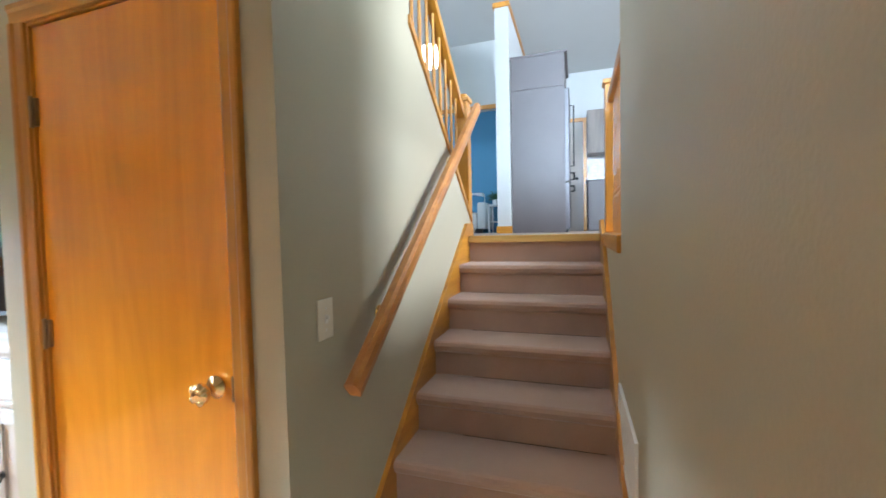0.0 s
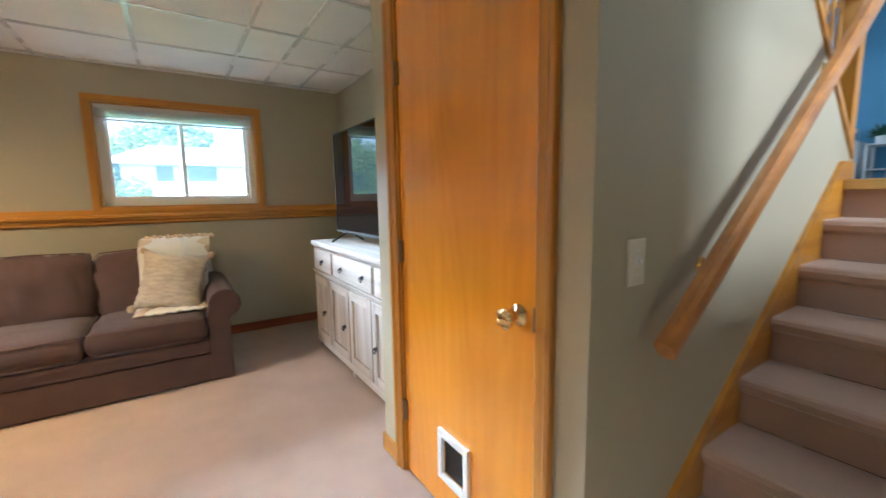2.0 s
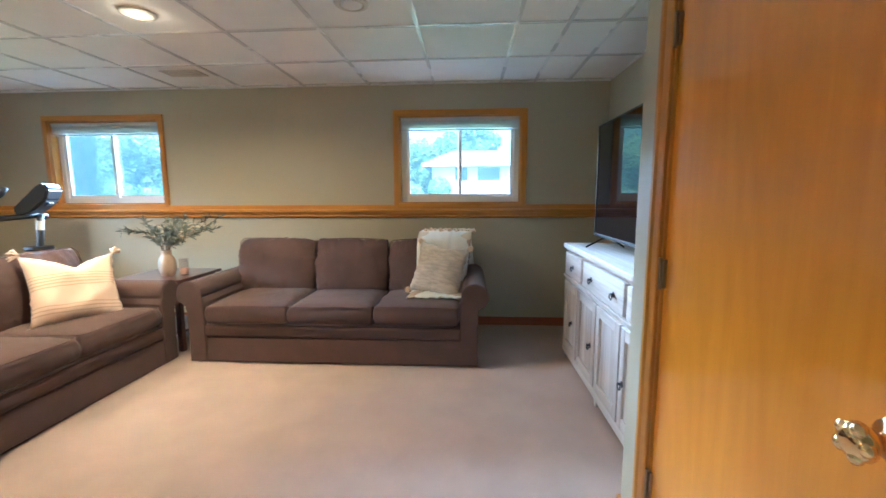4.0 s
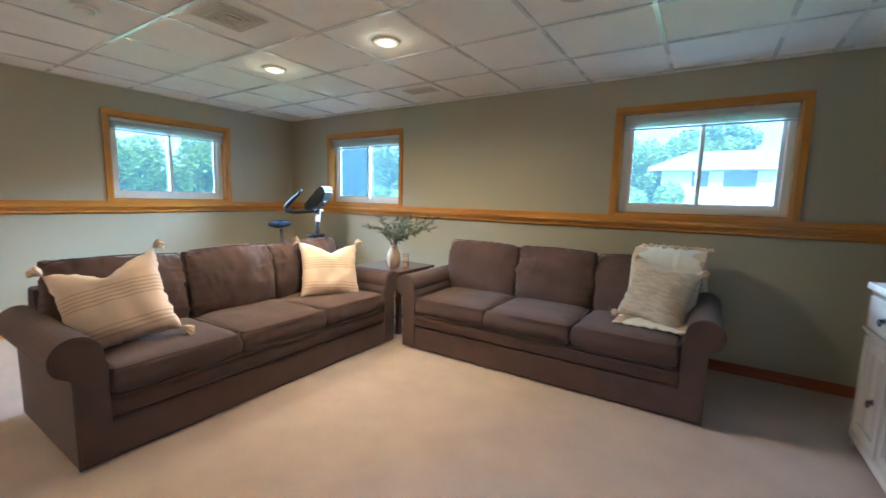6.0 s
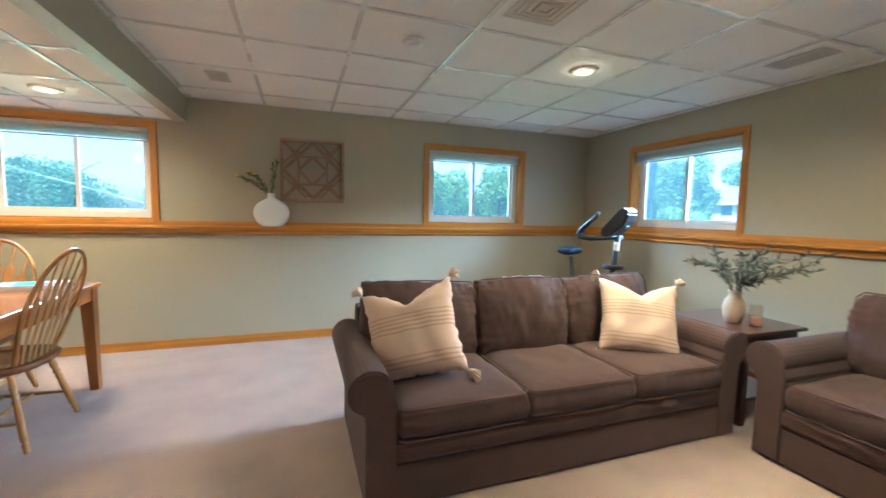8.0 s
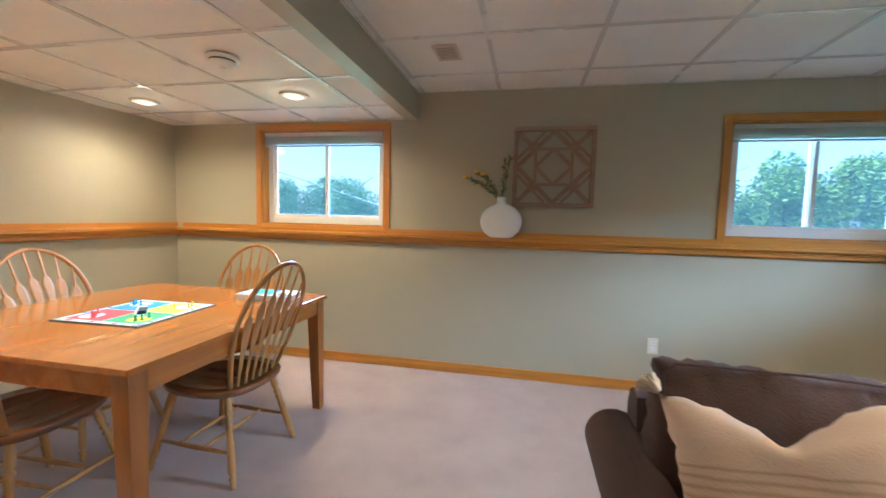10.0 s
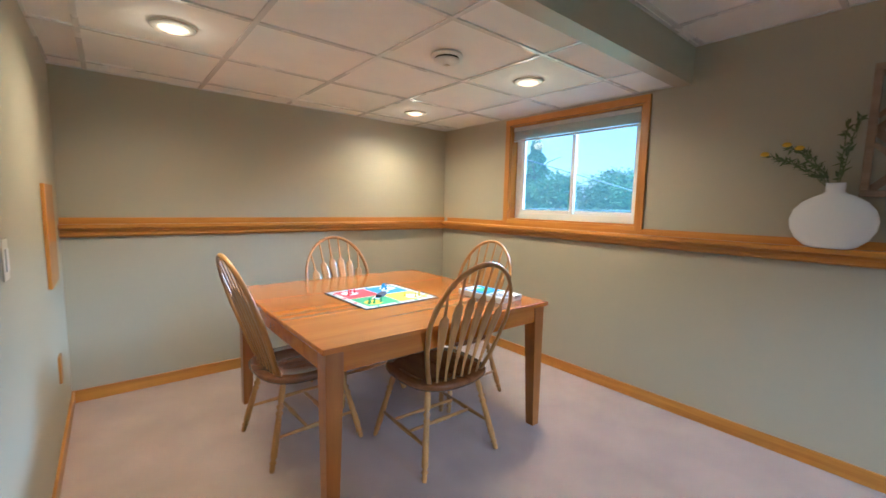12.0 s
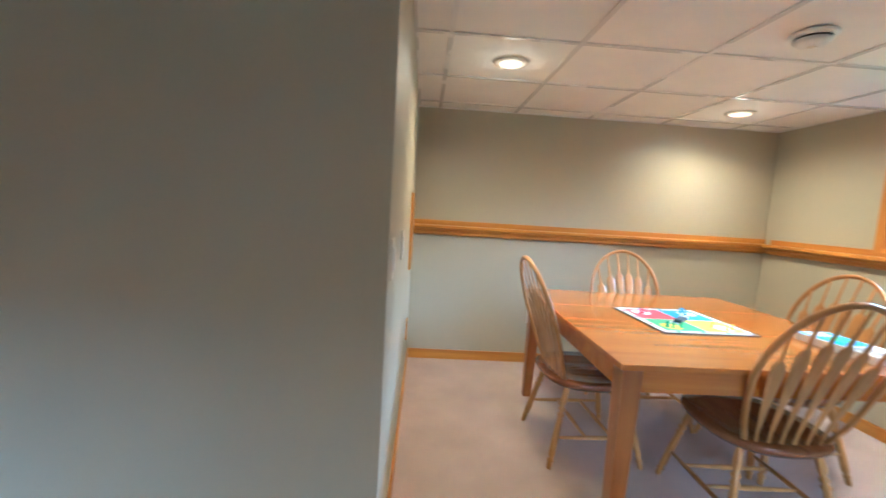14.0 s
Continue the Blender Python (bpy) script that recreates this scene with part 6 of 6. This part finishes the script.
def tree(x, y, h, r, kind, seed, conifer=False):
    rng = random.Random(seed)
    t = thing("tree", pose(x, y, G), "leafy blue-green tree beyond the sunny lawn" if kind else "leafy bright green tree beyond the sunny lawn", "tree", "trees outside")
    trunk = bmesh.new()
    tube(trunk, [(0, 0, 0), (0.05, 0.02, h * 0.35), (0, 0.05, h * 0.75)], [h * 0.025, h * 0.018, h * 0.006], 8)
    for k in range(7):
        a, z = rng.uniform(0, 6.28), h * rng.uniform(0.3, 0.6)
        tube(trunk, [(0, 0, z), (math.cos(a) * r * 0.4, math.sin(a) * r * 0.4, z + r * 0.35), (math.cos(a) * r * 0.75, math.sin(a) * r * 0.75, z + r * 0.5)], [h * 0.010, h * 0.006, 0.01], 6)
    part("trunk", trunk, BARK, t)
    n = 9000
    vs, fs = [], []
    blobs = [(rng.uniform(0, 6.28), rng.uniform(0.1, 0.75), rng.uniform(0.08, 0.84), rng.uniform(0.30, 0.46)) for k in range(22)]
    for k in range(n):
        if conifer:
            z = h * (0.08 + 0.92 * rng.random() ** 1.3)
            rr = r * (1 - z / h) * (0.55 + 0.45 * math.sin(z * 5 + seed) ** 2) * math.sqrt(rng.uniform(0.25, 1)) + 0.05
            a = rng.uniform(0, 6.28)
            p = Vector((rr * math.cos(a), rr * math.sin(a), z - rr * 0.25))
        else:
            a, q, zz, br = blobs[rng.randrange(22)]
            d = Vector((rng.gauss(0, 1), rng.gauss(0, 1), rng.gauss(0, 0.8))).normalized() * br * r * rng.uniform(0.7, 1.05)
            p = Vector((math.cos(a) * q * r, math.sin(a) * q * r, zz * h)) + d
        s = rng.uniform(0.5, 1.0) * (h * 0.026 if conifer else h * 0.030 + 0.02)
        u = Vector((rng.gauss(0, 1), rng.gauss(0, 1), rng.gauss(0, 0.5))).normalized()
        v = u.cross(Vector((rng.gauss(0, 1), rng.gauss(0, 1), rng.gauss(0, 1)))).normalized()
        i = len(vs)
        vs += [p + u * s, p + v * s * 0.6, p - u * s, p - v * s * 0.6]
        fs.append((i, i + 1, i + 2, i + 3))
    me = bpy.data.meshes.new("crown")
    me.from_pydata([tuple(v) for v in vs], [], fs)
    me.materials.append(LEAVES[kind])
    ob = new("crown", me)
    ob.parent = t
    return t


# west: trees behind the houses, hedges before them; south: trees along the far edge of the lawn
for i, (x, y, top, r, kd, con) in enumerate(((-34, -2.2, 6.0, 2.4, 0, 0), (-35, 1.0, 6.5, 2.4, 0, 0), (-40, 1.7, 8.4, 2.9, 1, 0), (-31, -6.0, 5.0, 2.3, 0, 0), (-30, -10.0, 5.4, 2.5, 0, 0), (-40, -16.0, 6.6, 3.0, 1, 0), (-46, -22, 7.6, 3.4, 0, 0), (-27, -25, 4.9, 2.2, 0, 0), (-21, -25.5, 5.0, 2.3, 0, 0), (-29, -24, 6.6, 2.8, 1, 0), (-23.5, -11.5, 4.0, 1.6, 0, 0),
                                                 (-28, -14.5, 4.8, 2.4, 0, 0), (-46, -8, 9.0, 3.6, 0, 0), (-48, -15, 9.5, 3.8, 1, 0), (-47, -29, 9.5, 4.0, 0, 0), (-40, -34, 8.5, 4.0, 0, 0), (-17, -25, 5.0, 2.4, 0, 0), (-13, -25, 5.2, 2.4, 0, 0), (-9.5, -25.5, 4.6, 2.3, 0, 0), (-6, -25, 5.4, 2.5, 1, 0), (-2, -26, 5.0, 2.5, 0, 0), (2, -27, 4.8, 2.5, 1, 0), (5.5, -21, 3.5, 2.0, 1, 0), (8.2, -17.5, 2.9, 1.8, 1, 0), (11.4, -16.3, 3.0, 1.6, 1, 0), (10.6, -20, 3.1, 2.0, 1, 0), (14.2, -18.5, 5.2, 1.8, 1, 1), (17.0, -17, 4.3, 1.8, 1, 1), (20, -20, 4.6, 2.6, 1, 0))):
    tree(x, y, top - G, r, kd, i + 1, bool(con))


def bush(x, y, h, r, seed):
    rng = random.Random(seed)
    o = thing("bush", pose(x, y, G), "round clipped green bush before the white house", "bush", "bushes before the house")
    vs, fs = [], []
    for k in range(1400):
        d = Vector((rng.gauss(0, 1), rng.gauss(0, 1), rng.gauss(0, 1))).normalized() * rng.uniform(0.8, 1.04)
        p = Vector((d.x * r, d.y * r, h * 0.5 + d.z * h * 0.5))
        u = Vector((rng.gauss(0, 1), rng.gauss(0, 1), rng.gauss(0, 1))).normalized()
        v = u.cross(d).normalized()
        i, s = len(vs), rng.uniform(0.06, 0.12)
        vs += [p + u * s, p + v * s * 0.7, p - u * s, p - v * s * 0.7]
        fs.append((i, i + 1, i + 2, i + 3))
    me = bpy.data.meshes.new("foliage")
    me.from_pydata([tuple(v) for v in vs], [], fs)
    me.materials.append(LEAVES[0])
    new("foliage", me).parent = o


for i, (x, y, h, r) in enumerate(((-25, -0.3, 1.5, 0.75), (-24.6, -1.9, 1.1, 0.6), (-25, 2.4, 0.35, 0.35), (-25, 3.5, 0.3, 0.35), (-22.8, -17.5, 0.9, 0.6), (-22.6, -19.3, 1.2, 0.8))):
    bush(x, y, h, r, i + 40)
SIDING = material("white_siding", (0.62, 0.60, 0.56), rough=0.7, vary=0.05)
ROOF = material("grey_shingles", (0.26, 0.24, 0.24), rough=0.9, vary=0.15, fine=40)
GLASS_DARK = material("dark_house_window", (0.05, 0.07, 0.09), rough=0.1, vary=0.1, bump=0.0)


def house(x, y, w, d, h, rise, rz, label, wins):
    o = thing("house", pose(x, y, G, 0, 0, rz), label, "house", "neighbouring houses")
    part("wall", Box(-d / 2, d / 2, -w / 2, w / 2, 0, h), SIDING, o)
    bm = bmesh.new()
    e = 0.6
    vs = [bm.verts.new(v) for v in ((-d / 2 - e, -w / 2 - e, h), (d / 2 + e, -w / 2 - e, h), (d / 2 + e, w / 2 + e, h), (-d / 2 - e, w / 2 + e, h), (0, -w / 2 + d * 0.15, h + rise), (0, w / 2 - d * 0.15, h + rise))]
    for f in ((0, 1, 4), (1, 2, 5, 4), (2, 3, 5), (3, 0, 4, 5), (0, 3, 2, 1)):
        bm.faces.new([vs[i] for i in f])
    part("roof", bm, ROOF, o)
    part("fascia", box(Box(d / 2 + e, d / 2 + e + 0.03, -w / 2 - e, w / 2 + e, h - 0.2, h), -d / 2 - e, d / 2 + e, -w / 2 - e - 0.03, -w / 2 - e, h - 0.2, h), SIDING, o)
    for y0, y1 in wins:
        z0, z1, x0, x1 = h - 1.1, h - 0.25, d / 2, d / 2 + 0.04
        bm = box(box(box(Box(x0, x1, y0 - 0.08, y0, z0 - 0.08, z1 + 0.08), x0, x1, y1, y1 + 0.08, z0 - 0.08, z1 + 0.08), x0, x1, y0, y1, z1, z1 + 0.08), x0, x1, y0, y1, z0 - 0.08, z0)
        wd = part("window", bm, SIDING, o)
        part("pane", Box(x0 + 0.005, x0 + 0.02, y0 + 0.002, y1 - 0.002, z0 + 0.002, z1 - 0.002), GLASS_DARK, wd)
    return o


house(-30, 6.15, 14, 8, 2.40, 1.25, 0, "white single-storey house with a pale hipped roof", ((-5.5, -4.7), (-4.05, -2.6), (1.0, 2.6)))
house(-37, -24.5, 7, 7, 1.9, 1.6, 0, "small white house with a pale roof among trees", ((-1.6, -0.9), (0.5, 1.5)))
# south: a fence's top rail, sloping up eastwards, and its low rail, as thin wires
STEEL_F = material("galvanised_steel", (0.16, 0.19, 0.22), rough=0.5, metal=0.3, vary=0.1, bump=0.0)
fence_rail = thing("guy_wire", pose(1.75, -9.0, G), "thin grey sloping fence rail rising from the lawn", "cable")
part("wire", tube(bmesh.new(), [(0, 0, 0), (12.2, 0, 3.6)], 0.012, 8), STEEL_F, fence_rail)
# anchor and out-of-view pole are added only to hold the sloping rail
part("anchor", tube(bmesh.new(), [(0, 0, -0.1), (0, 0, 0.12)], 0.02, 8), STEEL_F, fence_rail)
part("pole", tube(bmesh.new(), [(12.2, 0, -0.3), (12.2, 0, 5.2)], 0.11, 12), BARK, fence_rail)
edging = thing("wire_edging", pose(3.0, -9.0, G), "low grey fence rail on short pegs in the lawn", "garden edging")
for k in range(6):
    part("peg", tube(bmesh.new(), [(1.6 * k, 0, -0.1), (1.6 * k, 0, 0.33)], 0.012, 6), STEEL_F, edging)
part("wire", tube(bmesh.new(), [(0, 0, 0.32), (8.0, 0, 0.32)], 0.008, 6), STEEL_F, edging)
